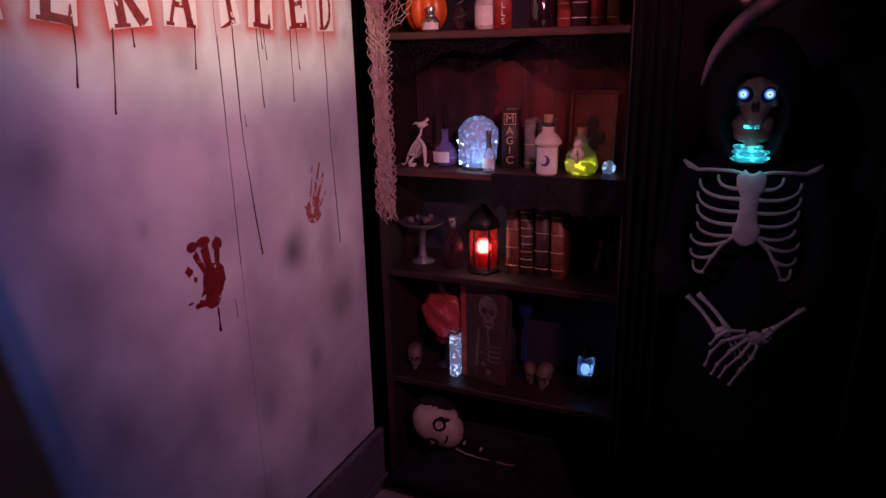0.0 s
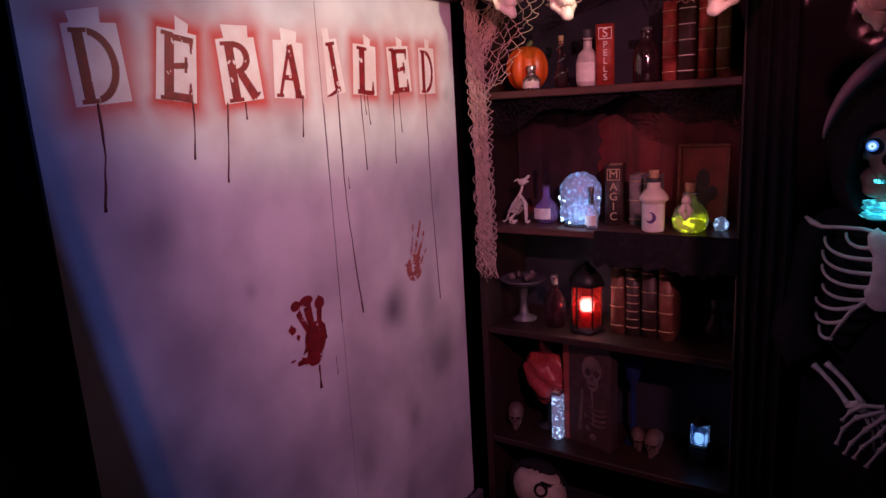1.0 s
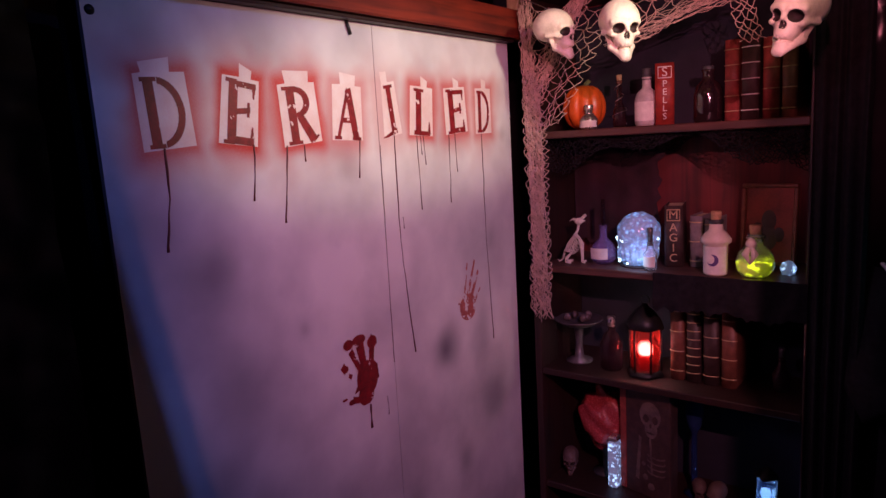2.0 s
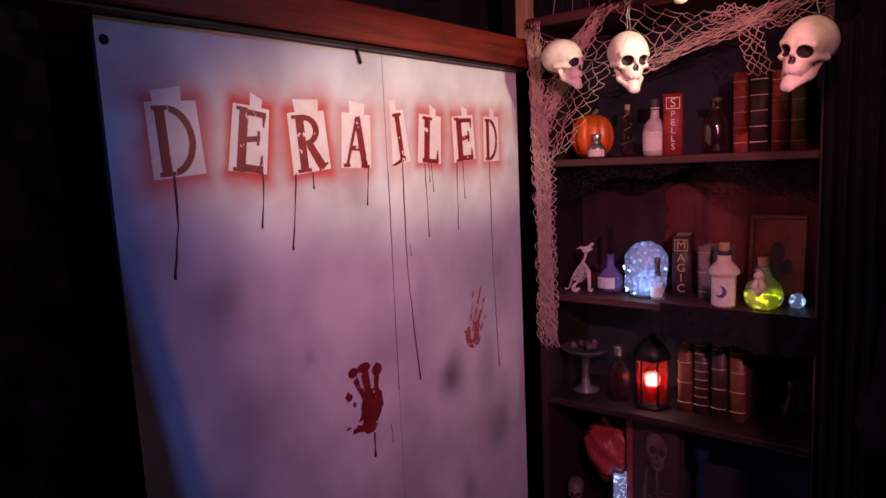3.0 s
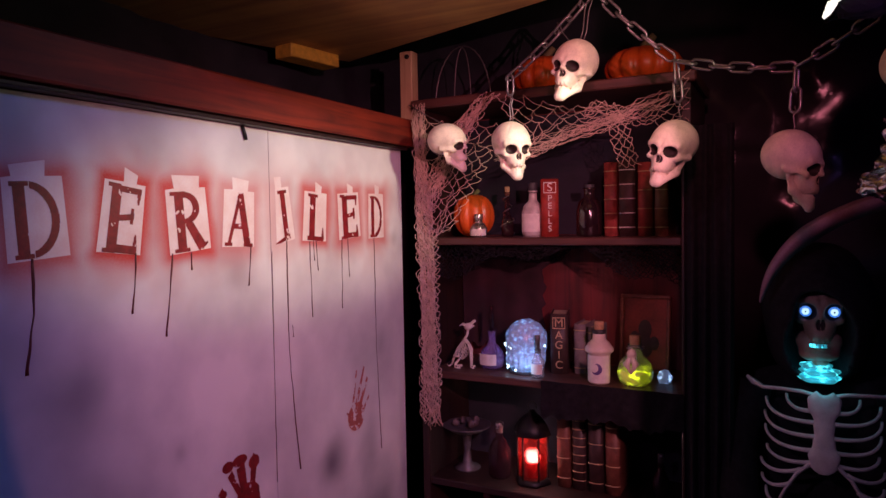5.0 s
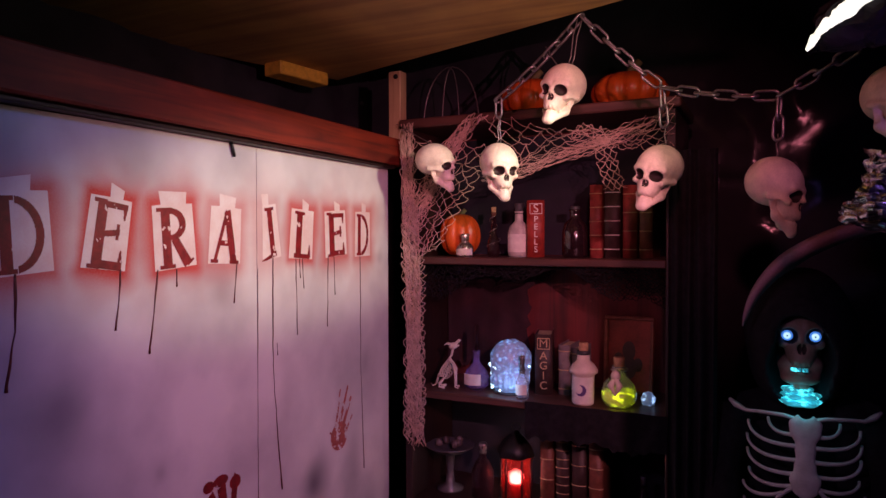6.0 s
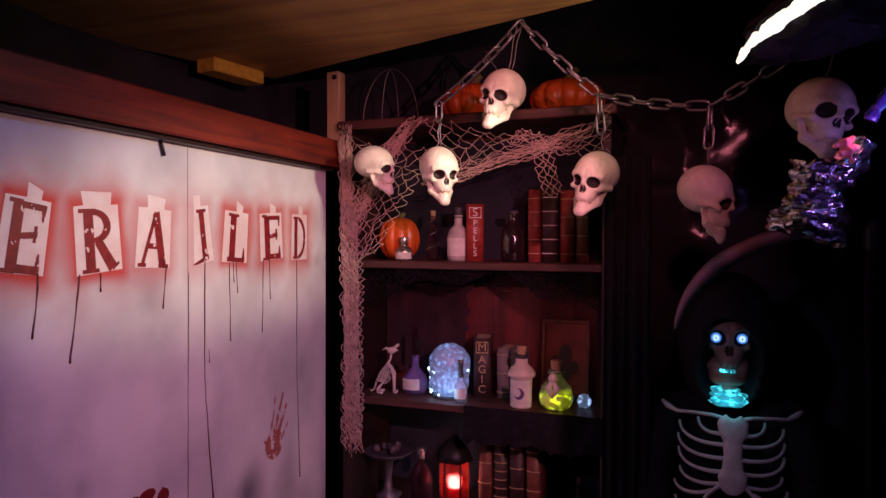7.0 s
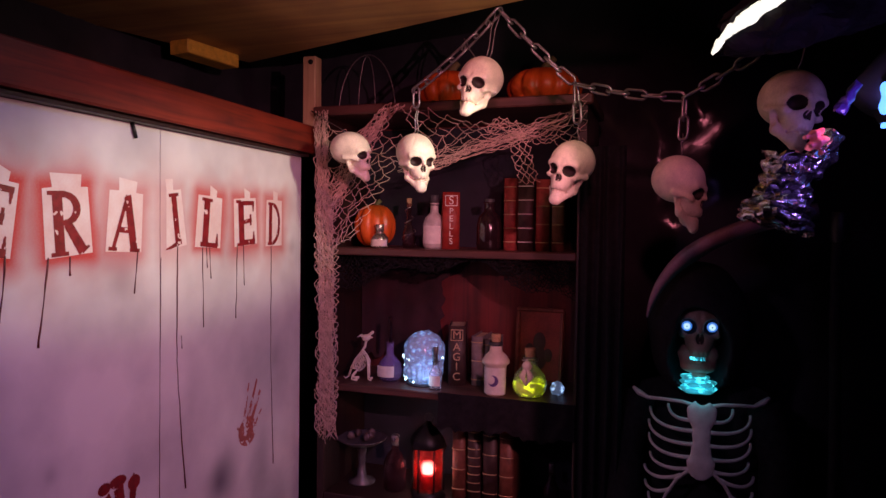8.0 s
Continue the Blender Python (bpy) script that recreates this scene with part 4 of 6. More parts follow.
# ---- bottles, pumpkins and ornaments -----------------------------------------
def bottle(name, label, at, profile, material, stopper, stopper_mat="cork", tag_box=None, tag_mat="label", sides=28, fill=None, fill_mat=None):
    """A turned glass bottle with wall thickness, a stopper and, if given, a label and its contents."""
    b = thing(name, label, "bottle", at, "bottles on the shelves")
    inner = [(max(r - 0.0025, 0.0005), z + (0.003 if i == 0 else 0)) for i, (r, z) in enumerate(profile)][::-1]
    glass_ob = piece("glass", Build().lathe([(0.0, 0.0), *profile, *inner, (0.0, 0.003)], sides), material, b)
    glass_ob.visible_shadow = False
    if stopper:
        piece("stopper", Build().lathe([(0.0, stopper[1] - 0.008), (stopper[0] * 0.85, stopper[1] - 0.008), (stopper[0], stopper[2] - 0.002), (stopper[0] * 0.9, stopper[2]), (0.0, stopper[2])], 16), stopper_mat, b)
    if fill:
        piece("contents", Build().lathe([(0.0, 0.004), *fill, (0.0, fill[-1][1])], sides), fill_mat, b)
    if tag_box:
        r, z0, z1, spread = tag_box
        arc = [radians(-90 + a) for a in np.linspace(-spread, spread, 9)]
        vs = [(q * math.cos(t), q * math.sin(t), z) for q in (r, r + 0.0008) for z in (z0, z1) for t in arc]
        n = len(arc)
        fs = [(2 * n + i, 2 * n + i + 1, 3 * n + i + 1, 3 * n + i) for i in range(n - 1)] + [(i, n + i, n + i + 1, i + 1) for i in range(n - 1)]
        piece("paper_label", Build().add(vs, fs, 0, True), tag_mat, b, "pale paper label")
    return b


bottle("potion_bottle", "pink-white potion bottle with a dark cap", (0.392, 0.13, zA), [(0.030, 0.0), (0.034, 0.01), (0.034, 0.075), (0.028, 0.095), (0.013, 0.11), (0.012, 0.135), (0.015, 0.14)], "ceramic", (0.014, 0.135, 0.165), "black_paint", (0.0345, 0.015, 0.07, 55))
bottle("dark_bottle", "squat black glass bottle with shiny highlights", (0.570, 0.12, zA), [(0.034, 0.0), (0.038, 0.008), (0.038, 0.075), (0.032, 0.1), (0.016, 0.115), (0.015, 0.135), (0.020, 0.142)], "black_glass", (0.015, 0.138, 0.152), "black_paint")
bottle("candle_bottle", "slim glass bottle wound with wire", (0.312, 0.12, zA), [(0.016, 0.0), (0.020, 0.01), (0.018, 0.05), (0.008, 0.075), (0.007, 0.13), (0.011, 0.138)], "glass_dark", (0.008, 0.135, 0.155))
tagged(piece("wound_wire", Build().tube([(0.021 * math.cos(t) * (1 if t < 9 else 0.6), 0.021 * math.sin(t) * (1 if t < 9 else 0.6), 0.010 + 0.0065 * t) for t in np.linspace(0, 18, 70)], 0.0012, 5), "silver", at=pose(0.312, 0.12, zA)), "thin bright wire wound round the slim bottle", "wire")
bottle("silver_jar", "small silvery jar with a round lid", (0.240, 0.06, zA), [(0.022, 0.0), (0.026, 0.006), (0.026, 0.03), (0.018, 0.042), (0.012, 0.048)], "silver", (0.014, 0.05, 0.072), "silver", (0.0265, 0.006, 0.026, 80))
bottle("flask", "round violet flask with a long thin neck", (0.262, 0.10, zB), [(0.026, 0.0), (0.040, 0.015), (0.042, 0.035), (0.032, 0.06), (0.012, 0.082), (0.011, 0.115), (0.014, 0.12)], "glass_violet", (0.007, 0.118, 0.20), "glass_dark", (0.0425, 0.018, 0.052, 40))
bottle("small_vial", "small clear vial with a paper label", (0.432, 0.045, zB), [(0.017, 0.0), (0.019, 0.006), (0.019, 0.05), (0.010, 0.064), (0.009, 0.08), (0.012, 0.083)], "glass_clear", (0.008, 0.08, 0.125), "wire", (0.0195, 0.012, 0.042, 60))
moon = bottle("moon_bottle", "cream bottle with a moon label and a cork", (0.614, 0.05, zB), [(0.026, 0.0), (0.030, 0.004), (0.031, 0.085), (0.040, 0.092), (0.040, 0.10), (0.030, 0.115), (0.019, 0.125), (0.017, 0.145)], "cream", (0.014, 0.143, 0.176), "cork", (0.0318, 0.006, 0.082, 70))
piece("collar", Build().lathe([(0.018, 0.142), (0.0195, 0.145), (0.0195, 0.152), (0.016, 0.154)], 16), "black_paint", moon, "dark ring round the neck")
crescent = stain(lambda u, v: oval(u, v, (0.5, 0.5), (0.48, 0.48)) & ~oval(u, v, (0.32, 0.58), (0.36, 0.36)), -0.016, 0.016, 0.028, 0.062, 0.001, 0.0)
crescent.v = [(p[1], -0.0332 + 0.6 * p[1] ** 2 / 0.032, p[2]) for p in crescent.v]
piece("moon_mark", crescent, "ink", moon, "dark crescent moon on the label")
yellow = bottle("yellow_potion", "round flask of glowing yellow-green potion", (0.712, 0.06, zB), [(0.030, 0.0), (0.046, 0.018), (0.049, 0.040), (0.042, 0.066), (0.022, 0.088), (0.017, 0.110), (0.021, 0.116)], "glass_clear", (0.016, 0.112, 0.140), "cork", None,
                fill=[(0.026, 0.004), (0.042, 0.018), (0.045, 0.036), (0.044, 0.044)], fill_mat="potion")
charm = Build()
for q in (((0.0, -0.052, 0.095), (-0.012, -0.054, 0.07), (0.0, -0.055, 0.042)), ((0.0, -0.052, 0.095), (0.012, -0.054, 0.07), (0.0, -0.055, 0.042))):
    charm.tube(q, lambda s: 0.010 * math.sin(math.pi * min(0.95, max(0.12, s))), 8)
charm.lathe([(0.0, 0.083), (0.012, 0.088), (0.014, 0.098), (0.009, 0.108), (0.0, 0.112)], 14, (0, -0.046, 0))
piece("bat_charm", charm, "cream", yellow, "tan winged charm tied to the neck")
piece("wire_loop", Build().tube([(0.022 * math.cos(t), 0.022 * math.sin(t), 0.107 + 0.002 * math.sin(3 * t)) for t in np.linspace(0, 6.28, 22)], 0.0022, 6), "silver", yellow, "shiny wire round the neck")
fairy = Build().lathe([(0.0, 0.0), (0.016, 0.002), (0.018, 0.02), (0.012, 0.034), (0.0, 0.04)], 14, (0, 0, 0), 0, lambda t, z: 1 + 0.25 * math.sin(5 * t + 90 * z))
tagged(piece("fairy_light", fairy, "white_fairy", at=pose(0.782, 0.115, zB)), "small white crackled light beside the potion", "light")
bottle("stoppered_bottle", "dark glass bottle with a bright metal stopper", (0.283, 0.10, zC), [(0.030, 0.0), (0.036, 0.008), (0.036, 0.085), (0.022, 0.115), (0.012, 0.125), (0.011, 0.145)], "glass_dark", (0.013, 0.145, 0.172), "silver")
bottle("green_vial", "small dark green vial with wire", (0.765, 0.15, zC), [(0.018, 0.0), (0.024, 0.01), (0.024, 0.05), (0.010, 0.075), (0.009, 0.1)], "glass_dark", (0.009, 0.1, 0.125), "wire")


def pumpkin(label, at, r, h, ribs, lean=0):
    p = thing("pumpkin", label, "pumpkin", at, "orange pumpkins")
    prof = [(r * math.sin(math.pi * (0.04 + 0.92 * i / 15)) ** 0.75, h * 0.5 * (1 - math.cos(math.pi * (0.04 + 0.92 * i / 15)))) for i in range(16)]
    prof = [(0.0, h * 0.06), *prof, (0.0, h * 0.93)]
    lobes = lambda t, z: 1 - 0.10 * (0.5 + 0.5 * math.cos(ribs * t)) ** 3 + 0.02 * noise.noise((math.cos(t) * 2, math.sin(t) * 2, z * 12))
    piece("shell", Build().lathe(prof, ribs * 8, (0, 0, 0), 0, lobes), "pumpkin", p)
    stem = [(0.25 * r * s * s, 0.1 * r * s, h * 0.9 + 0.42 * r * s) for s in (0, 0.3, 0.6, 1.0)]
    piece("stem", Build().tube(stem, lambda s: r * (0.17 - 0.07 * s), 7), "stem", p, "dry brown stem")
    return p


pumpkin("orange pumpkin on the bookcase top", (0.418, 0.185, 2.044), 0.100, 0.125, 11)
pumpkin("broad orange pumpkin on the bookcase top", (0.715, 0.185, 2.044), 0.112, 0.115, 12)
pumpkin("small orange pumpkin on the upper shelf", (0.192, 0.13, zA), 0.066, 0.135, 9)
hoop = Build().tube([(0.145 + 0.10 * math.cos(t), 0.16, 2.046 + 0.19 * math.sin(t)) for t in np.linspace(0, math.pi, 18)], 0.0022, 6)
hoop.tube([(0.145 + 0.03 * math.cos(t), 0.16, 2.046 + 0.185 * math.sin(t)) for t in np.linspace(0, math.pi, 18)], 0.0018, 6)
tagged(piece("wire_cage", hoop, "wire"), "dark bent wire hoop on the bookcase top", "wire")


def dog():
    """A sitting skeleton dog looking up, as one figure of thin bones."""
    b = Build()
    b.tube([(-0.036, 0, 0.010), (-0.030, 0, 0.030), (-0.016, 0, 0.062), (0.004, 0, 0.088), (0.014, 0, 0.104), (0.018, 0, 0.124)], 0.0040, 8)
    for k in range(6):
        q = k / 5
        c = Vector((-0.012 + 0.022 * q, 0, 0.052 + 0.030 * q))
        r = 0.012 + 0.006 * math.sin(0.6 + 1.8 * q)
        b.tube([c + Vector((0.30 * r * math.cos(t) + 0.7 * r * (1 - math.sin(t)) * 0.5, r * 0.9 * math.cos(t), r * (math.sin(t) - 0.6))) for t in np.linspace(0, 2 * math.pi, 15)], 0.0017, 5)
    b.sdf(lambda X, Y, Z: smin(smin(ell(X, Y, Z, (0.017, 0, 0.132), (0.013, 0.010, 0.011)), rod(X, Y, Z, (0.022, 0, 0.136), (0.038, 0, 0.150), 0.0048), 0.005), rod(X, Y, Z, (0.020, 0, 0.127), (0.036, 0, 0.134), 0.0030), 0.003),
          (0.0, -0.016, 0.112), (0.05, 0.016, 0.162), 36)
    for s in (-0.011, 0.011):
        b.tube([(0.010, s * 0.6, 0.136), (0.000, s * 0.9, 0.140), (-0.008, s, 0.135)], lambda q: 0.0034 - 0.002 * q, 6)
        b.tube([(0.006, s, 0.090), (0.018, s * 1.1, 0.078), (0.026, s * 1.1, 0.060), (0.027, s * 1.1, 0.004), (0.037, s * 1.1, 0.003)], lambda q: 0.0034 + 0.0012 * math.cos(12 * q), 7)
        b.tube([(-0.028, s, 0.040), (-0.004, s * 1.5, 0.036), (-0.022, s * 1.5, 0.016), (-0.024, s * 1.5, 0.004), (-0.006, s * 1.5, 0.003)], lambda q: 0.0040 + 0.0012 * math.cos(12 * q), 7)
    b.tube([(-0.034, 0, 0.012), (-0.046, 0, 0.004), (-0.052, 0, 0.010)], lambda q: 0.0028 - 0.0014 * q, 6)
    return b


tagged(piece("dog_figurine", dog(), "wood_dog", at=pose(0.172, 0.075, zB, 0, 0, 16)), "small bone-white sitting skeleton dog on the shelf", "figurine")


# ---- skulls ------------------------------------------------------------------
def skull_field(X, Y, Z):
    """A skull about one unit high, its face to -y."""
    X = np.abs(X)
    d = ell(X, Y, Z, (0, 0.06, 0.68), (0.31, 0.40, 0.315))
    d = smin(d, ell(X, Y, Z, (0, -0.17, 0.60), (0.25, 0.19, 0.22)), 0.10)
    d = smin(d, ell(X, Y, Z, (0, -0.19, 0.40), (0.175, 0.18, 0.22)), 0.07)
    d = smin(d, rod(X, Y, Z, (0.205, -0.25, 0.415), (0.262, 0.03, 0.470), 0.040), 0.05)
    d = smin(d, rod(X, Y, Z, (0.05, -0.365, 0.575), (0.20, -0.29, 0.585), 0.042), 0.06)
    d = smin(d, rod(X, Y, Z, (0.0, -0.36, 0.54), (0.0, -0.41, 0.45), 0.028), 0.05)
    d = smin(d, ell(X, Y, Z, (0, -0.27, 0.265), (0.115, 0.12, 0.095)), 0.05)
    jaw = smin(rod(X, Y, Z, (0.200, -0.02, 0.40), (0.165, -0.08, 0.23), 0.042), rod(X, Y, Z, (0.165, -0.08, 0.23), (0.035, -0.29, 0.045), 0.050), 0.06)
    jaw = smin(jaw, ell(X, Y, Z, (0, -0.285, 0.065), (0.075, 0.070, 0.085)), 0.05)
    jaw = smin(jaw, ell(X, Y, Z, (0, -0.20, 0.17), (0.10, 0.15, 0.11)), 0.05)
    d = smin(d, jaw, 0.03)
    d = np.maximum(d, -ell(X, Y, Z, (0.132, -0.36, 0.490), (0.094, 0.16, 0.080)))
    d = np.maximum(d, -ell(X, Y, Z, (0.020, -0.41, 0.372), (0.036, 0.10, 0.054)))
    d = np.maximum(d, -ell(X, Y, Z, (0.240, -0.12, 0.335), (0.060, 0.10, 0.095)))
    groove = np.where((Z > 0.15) & (Z < 0.25) & (Y < -0.2) & (X < 0.11), 0.007 * np.cos(X * 120), 0)
    mouth = 0.030 * np.exp(-((Z - 0.190) / 0.013) ** 2) * ((Y < -0.15) & (X < 0.115))
    crack = 0.006 * np.exp(-((np.sin(Y * 9 + 3 * Z) * 0.08 + X - 0.16) / 0.012) ** 2) * (Z > 0.74)
    return d + groove + mouth + crack


def skull_pick(x, y, z):
    x = np.abs(x)
    eye = ell(x, y, z, (0.132, -0.36, 0.490), (0.095, 0.162, 0.081)) < 0
    nose = ell(x, y, z, (0.020, -0.41, 0.372), (0.037, 0.10, 0.055)) < 0
    return np.where(eye | nose, 1, 0)


SKULL = Build().sdf(skull_field, (-0.45, -0.55, -0.06), (0.45, 0.62, 1.08), 78, 0, skull_pick)
SKULL_MESH = SKULL.mesh("skull", ["bone", "socket"])
DIM_SKULL = SKULL.mesh("dim_skull", ["dim_resin", "socket"])


def skull(label, at, height, yaw, pitch=0, roll=0, name="hanging_skull", group="skulls on the chain", form=None, deep=1.0):
    """A skull with its crown at the given place."""
    ob = new(name, form or SKULL_MESH)
    ob.matrix_basis = Matrix.Translation(at) @ pose(0, 0, 0, pitch, roll, yaw) @ Matrix.Diagonal((height, height * deep, height, 1)) @ Matrix.Translation((0, -0.05, -0.99))
    return tagged(ob, label, "skull", group)


SK = {"pale": (0.235, -0.15, 1.942), "white": (0.472, -0.25, 1.916), "top": (0.662, -0.28, 2.084), "tan": (0.876, -0.25, 1.886), "pink": (1.100, -0.30, 1.842), "violet": (1.292, -0.45, 1.974)}
skull("pinkish bone skull hanging in front of the net", SK["pale"], 0.138, 84, -3, -4)
skull("white bone skull hanging from a chain link", SK["white"], 0.146, 42, 2)
skull("cream bone skull hung by wires under the plywood edge", SK["top"], 0.152, -8, -6, 10)
skull("tan bone skull hanging from a long chain link", SK["tan"], 0.154, -14, -4, 12)
skull("pink-lit bone skull turned away on the chain", SK["pink"], 0.160, 78, 6, 3, deep=0.84)
skull("violet-lit bone skull behind crumpled foil", SK["violet"], 0.160, 24, -4, 14)


# ---- chain -------------------------------------------------------------------
def link_mesh():
    path = [(0.0115 * math.cos(t) * 0.85, 0, 0.0135 * (1 if math.sin(t) >= 0 else -1) + 0.0115 * math.sin(t)) for t in np.linspace(0, 2 * math.pi, 25)[:-1]]
    path.append(path[0])
    path.append(path[1])
    return Build().tube(path, 0.0032, 7, 0, False).mesh("chain_link", ["steel"])


LINK = link_mesh()


def chain(label, points, sag):
    """Links along a line of points, each turned a quarter from the last."""
    ob = thing("chain", label, "chain", points[0], "chains under the roof")
    pts = []
    for a, b in zip(points, points[1:]):
        a, b = Vector(a), Vector(b)
        for i in range(24):
            s = i / 24
            pts.append(a.lerp(b, s) - Vector((0, 0, sag * 4 * s * (1 - s))))
    pts.append(Vector(points[-1]))
    walked, mark, count = 0.0, 0.020, 0
    for a, b in zip(pts, pts[1:]):
        seg = (b - a).length
        while walked + seg >= mark:
            p = a.lerp(b, (mark - walked) / seg)
            o = new("link", LINK)
            o.parent = ob
            q = (b - a).to_track_quat("Z", "Y").to_matrix().to_4x4()
            o.matrix_basis = Matrix.Translation(p - Vector(points[0])) @ q @ pose(0, 0, 0, 0, 0, 90 * (count % 2) + 20)
            mark += 0.0405
            count += 1
        walked += seg
    return ob


APEX = (0.690, -0.275, 2.196)
LEFT, RIGHT, FAR = (0.473, -0.25, 2.026), (0.868, -0.25, 2.018), (1.105, -0.30, 1.968)
chain("dull steel chain from the plywood edge to a skull", [APEX, LEFT], 0.010)
chain("dull steel chain from the plywood edge down to a skull", [APEX, RIGHT], 0.008)
chain("dull steel chain sagging between two skulls", [RIGHT, FAR], 0.008)
chain("dull steel chain rising behind the lamp", [FAR, (1.36, -0.46, 2.11)], 0.01)
chain("short chain end above a white skull", [LEFT, (0.473, -0.25, 1.976)], 0)
chain("short chain end above a tan skull", [(0.868, -0.25, 2.012), (0.873, -0.25, 1.925)], 0)
chain("short chain end above a pink-lit skull", [(1.105, -0.30, 1.962), (1.102, -0.30, 1.88)], 0)


def cord(label, *lines):
    b = Build()
    for a, c in lines:
        a, c = Vector(a), Vector(c)
        b.tube([a.lerp(c, i / 5) + Vector((0.002 * math.sin(i * 2.1), 0, 0)) for i in range(6)], 0.0016, 5)
    return tagged(piece("hanging_wire", b, "wire"), label, "wire", "wires that hold the skulls")


cord("thin wires from the chain to a skull", ((0.473, -0.25, 1.985), (0.470, -0.25, 1.912)), ((0.477, -0.252, 1.985), (0.478, -0.25, 1.912)))
cord("thin wires from the plywood edge to a skull", (APEX, (0.668, -0.28, 2.078)), ((0.680, -0.274, 2.203), (0.660, -0.28, 2.080)), ((0.60, -0.265, 2.138), (0.638, -0.28, 2.076)))
cord("thin wire from the chain to a skull", ((0.873, -0.25, 1.93), (0.876, -0.25, 1.882)))
cord("thin wire from the chain to a skull", ((1.102, -0.30, 1.89), (1.100, -0.30, 1.838)))
cord("thin dark wire from the beam end to a skull", ((0.045, -0.02, 2.03), (0.235, -0.148, 1.938)))
cord("thin dark wire from the lamp to a skull", ((1.32, -0.48, 2.08), (1.292, -0.45, 1.968)))


# ---- netting -----------------------------------------------------------------
def net_patch(b, place, nu, nv, r=0.0013, seed=0.0, k=0.006):
    """Diamond netting over a surface place(u, v), with loose uneven strands."""
    def spot_at(i, j):
        u, v = i / nu, j / nv
        p = Vector(place(u, v))
        return p + Vector((k * noise.noise((i * 0.9, j * 0.9, seed)), k * noise.noise((i * 0.7, j * 0.8, seed + 5)), k * noise.noise((i * 0.8, j * 0.9, seed + 9))))

    for j in range(nv):
        for i in range(nu + 1):
            if (i + j) % 2:
                continue
            for di in (-1, 1):
                if 0 <= i + di <= nu:
                    a, c = spot_at(i, j), spot_at(i + di, j + 1)
                    path = [a]
                    for h in (0.3, 0.65):
                        path.append(a.lerp(c, h) + Vector((0.55 * k * noise.noise((i * 2.3 + h * 9, j * 1.7, seed)), 0.3 * k * noise.noise((i, j * 2.7, h * 8)), 0.4 * k * noise.noise((i * 1.3, j * 2.1 + h * 7, seed)) - 0.08 * (a - c).length)))
                    b.tube((*path, c), r, 4, 0, False)


net = Build()
# The long tail that hangs down the bookcase's side.
net_patch(net, lambda u, v: (0.100 + (u - 0.5) * (0.050 + 0.012 * math.sin(9 * v)) + 0.014 * math.sin(2.2 * v) + 0.02 * max(0, v - 0.9), -0.022 - 0.02 * math.sin(u * 9 + v * 5), 1.78 - 0.70 * v), 7, 62, 0.0012, 1.0, 0.010)
net_patch(net, lambda u, v: (0.102 + (u - 0.5) * 0.034 + 0.014 * math.sin(2.2 * v), -0.034 - 0.012 * math.sin(u * 7 - v * 9), 1.80 - 0.73 * v), 5, 66, 0.0012, 2.0, 0.012)
net_patch(net, lambda u, v: (0.086 + (u - 0.5) * 0.030, -0.020, 2.03 - 0.28 * v), 4, 24, 0.0012, 2.5, 0.009)
# A tight fold from the top down to the tail, and loose netting below it.
net_patch(net, lambda u, v: (0.335 - 0.235 * v ** 0.8 + (u - 0.5) * 0.050, -0.030 - 0.014 * math.sin(u * 7), 2.035 - 0.30 * v ** 1.15 - 0.012 * (u - 0.5)), 9, 30, 0.0012, 3.0, 0.012)
net_patch(net, lambda u, v: (0.320 - 0.215 * v + (u - 0.5) * 0.025, -0.040 - 0.010 * math.sin(u * 5), 2.03 - 0.33 * v), 6, 26, 0.0012, 3.5, 0.012)
net_patch(net, lambda u, v: (0.10 + (0.20 - 0.13 * v) * u + 0.10 * (1 - v) * u, -0.018 - 0.020 * math.sin(u * 8 + v * 3), 1.99 - 0.10 * u * (1 - v) - 0.40 * v + 0.05 * u), 10, 20, 0.0011, 4.0, 0.016)
# The swag across the top: open diamonds, gathered near its middle, fanned out beyond.
def swag(u, v):
    tight = 1 - 0.86 * max(0.0, (u - 0.25) / 0.75) ** 1.4
    low = 0.165 - 0.02 * u
    return (0.335 + 0.345 * u + 0.04 * math.sin(3.1 * v) * (1 - u), -0.022 - 0.025 * math.sin(u * 9 + v * 4), 2.030 - 0.085 * u ** 1.5 - low * tight * v + 0.02 * math.sin(3.14 * u) * v)


def fan(u, v):
    spread = 0.20 + 0.80 * u
    return (0.67 + 0.195 * u, -0.022 - 0.022 * math.sin(u * 7 + v * 5), 1.952 + 0.075 * u - 0.115 * spread * (v - 0.1) - 0.018 * math.sin(3.14 * u))


net_patch(net, swag, 14, 7, 0.0012, 6.0, 0.014)
net_patch(net, fan, 12, 10, 0.0011, 6.5, 0.012)
net_patch(net, lambda u, v: (0.34 + 0.36 * u, -0.040 - 0.012 * math.sin(u * 14), 1.850 + 0.080 * u ** 1.3 - 0.014 * math.sin(u * 6) + 0.020 * (v - 0.5)), 24, 6, 0.0010, 7.0, 0.010)
net_patch(net, lambda u, v: (0.655 + 0.055 * u + 0.035 * v, -0.030, 1.945 - 0.14 * v), 6, 12, 0.0011, 8.0, 0.010)
net_patch(net, lambda u, v: (0.60 + 0.10 * u, -0.046, 1.955 + 0.012 * math.sin(4 * u) + 0.03 * (v - 0.5)), 10, 6, 0.0012, 8.5, 0.010)


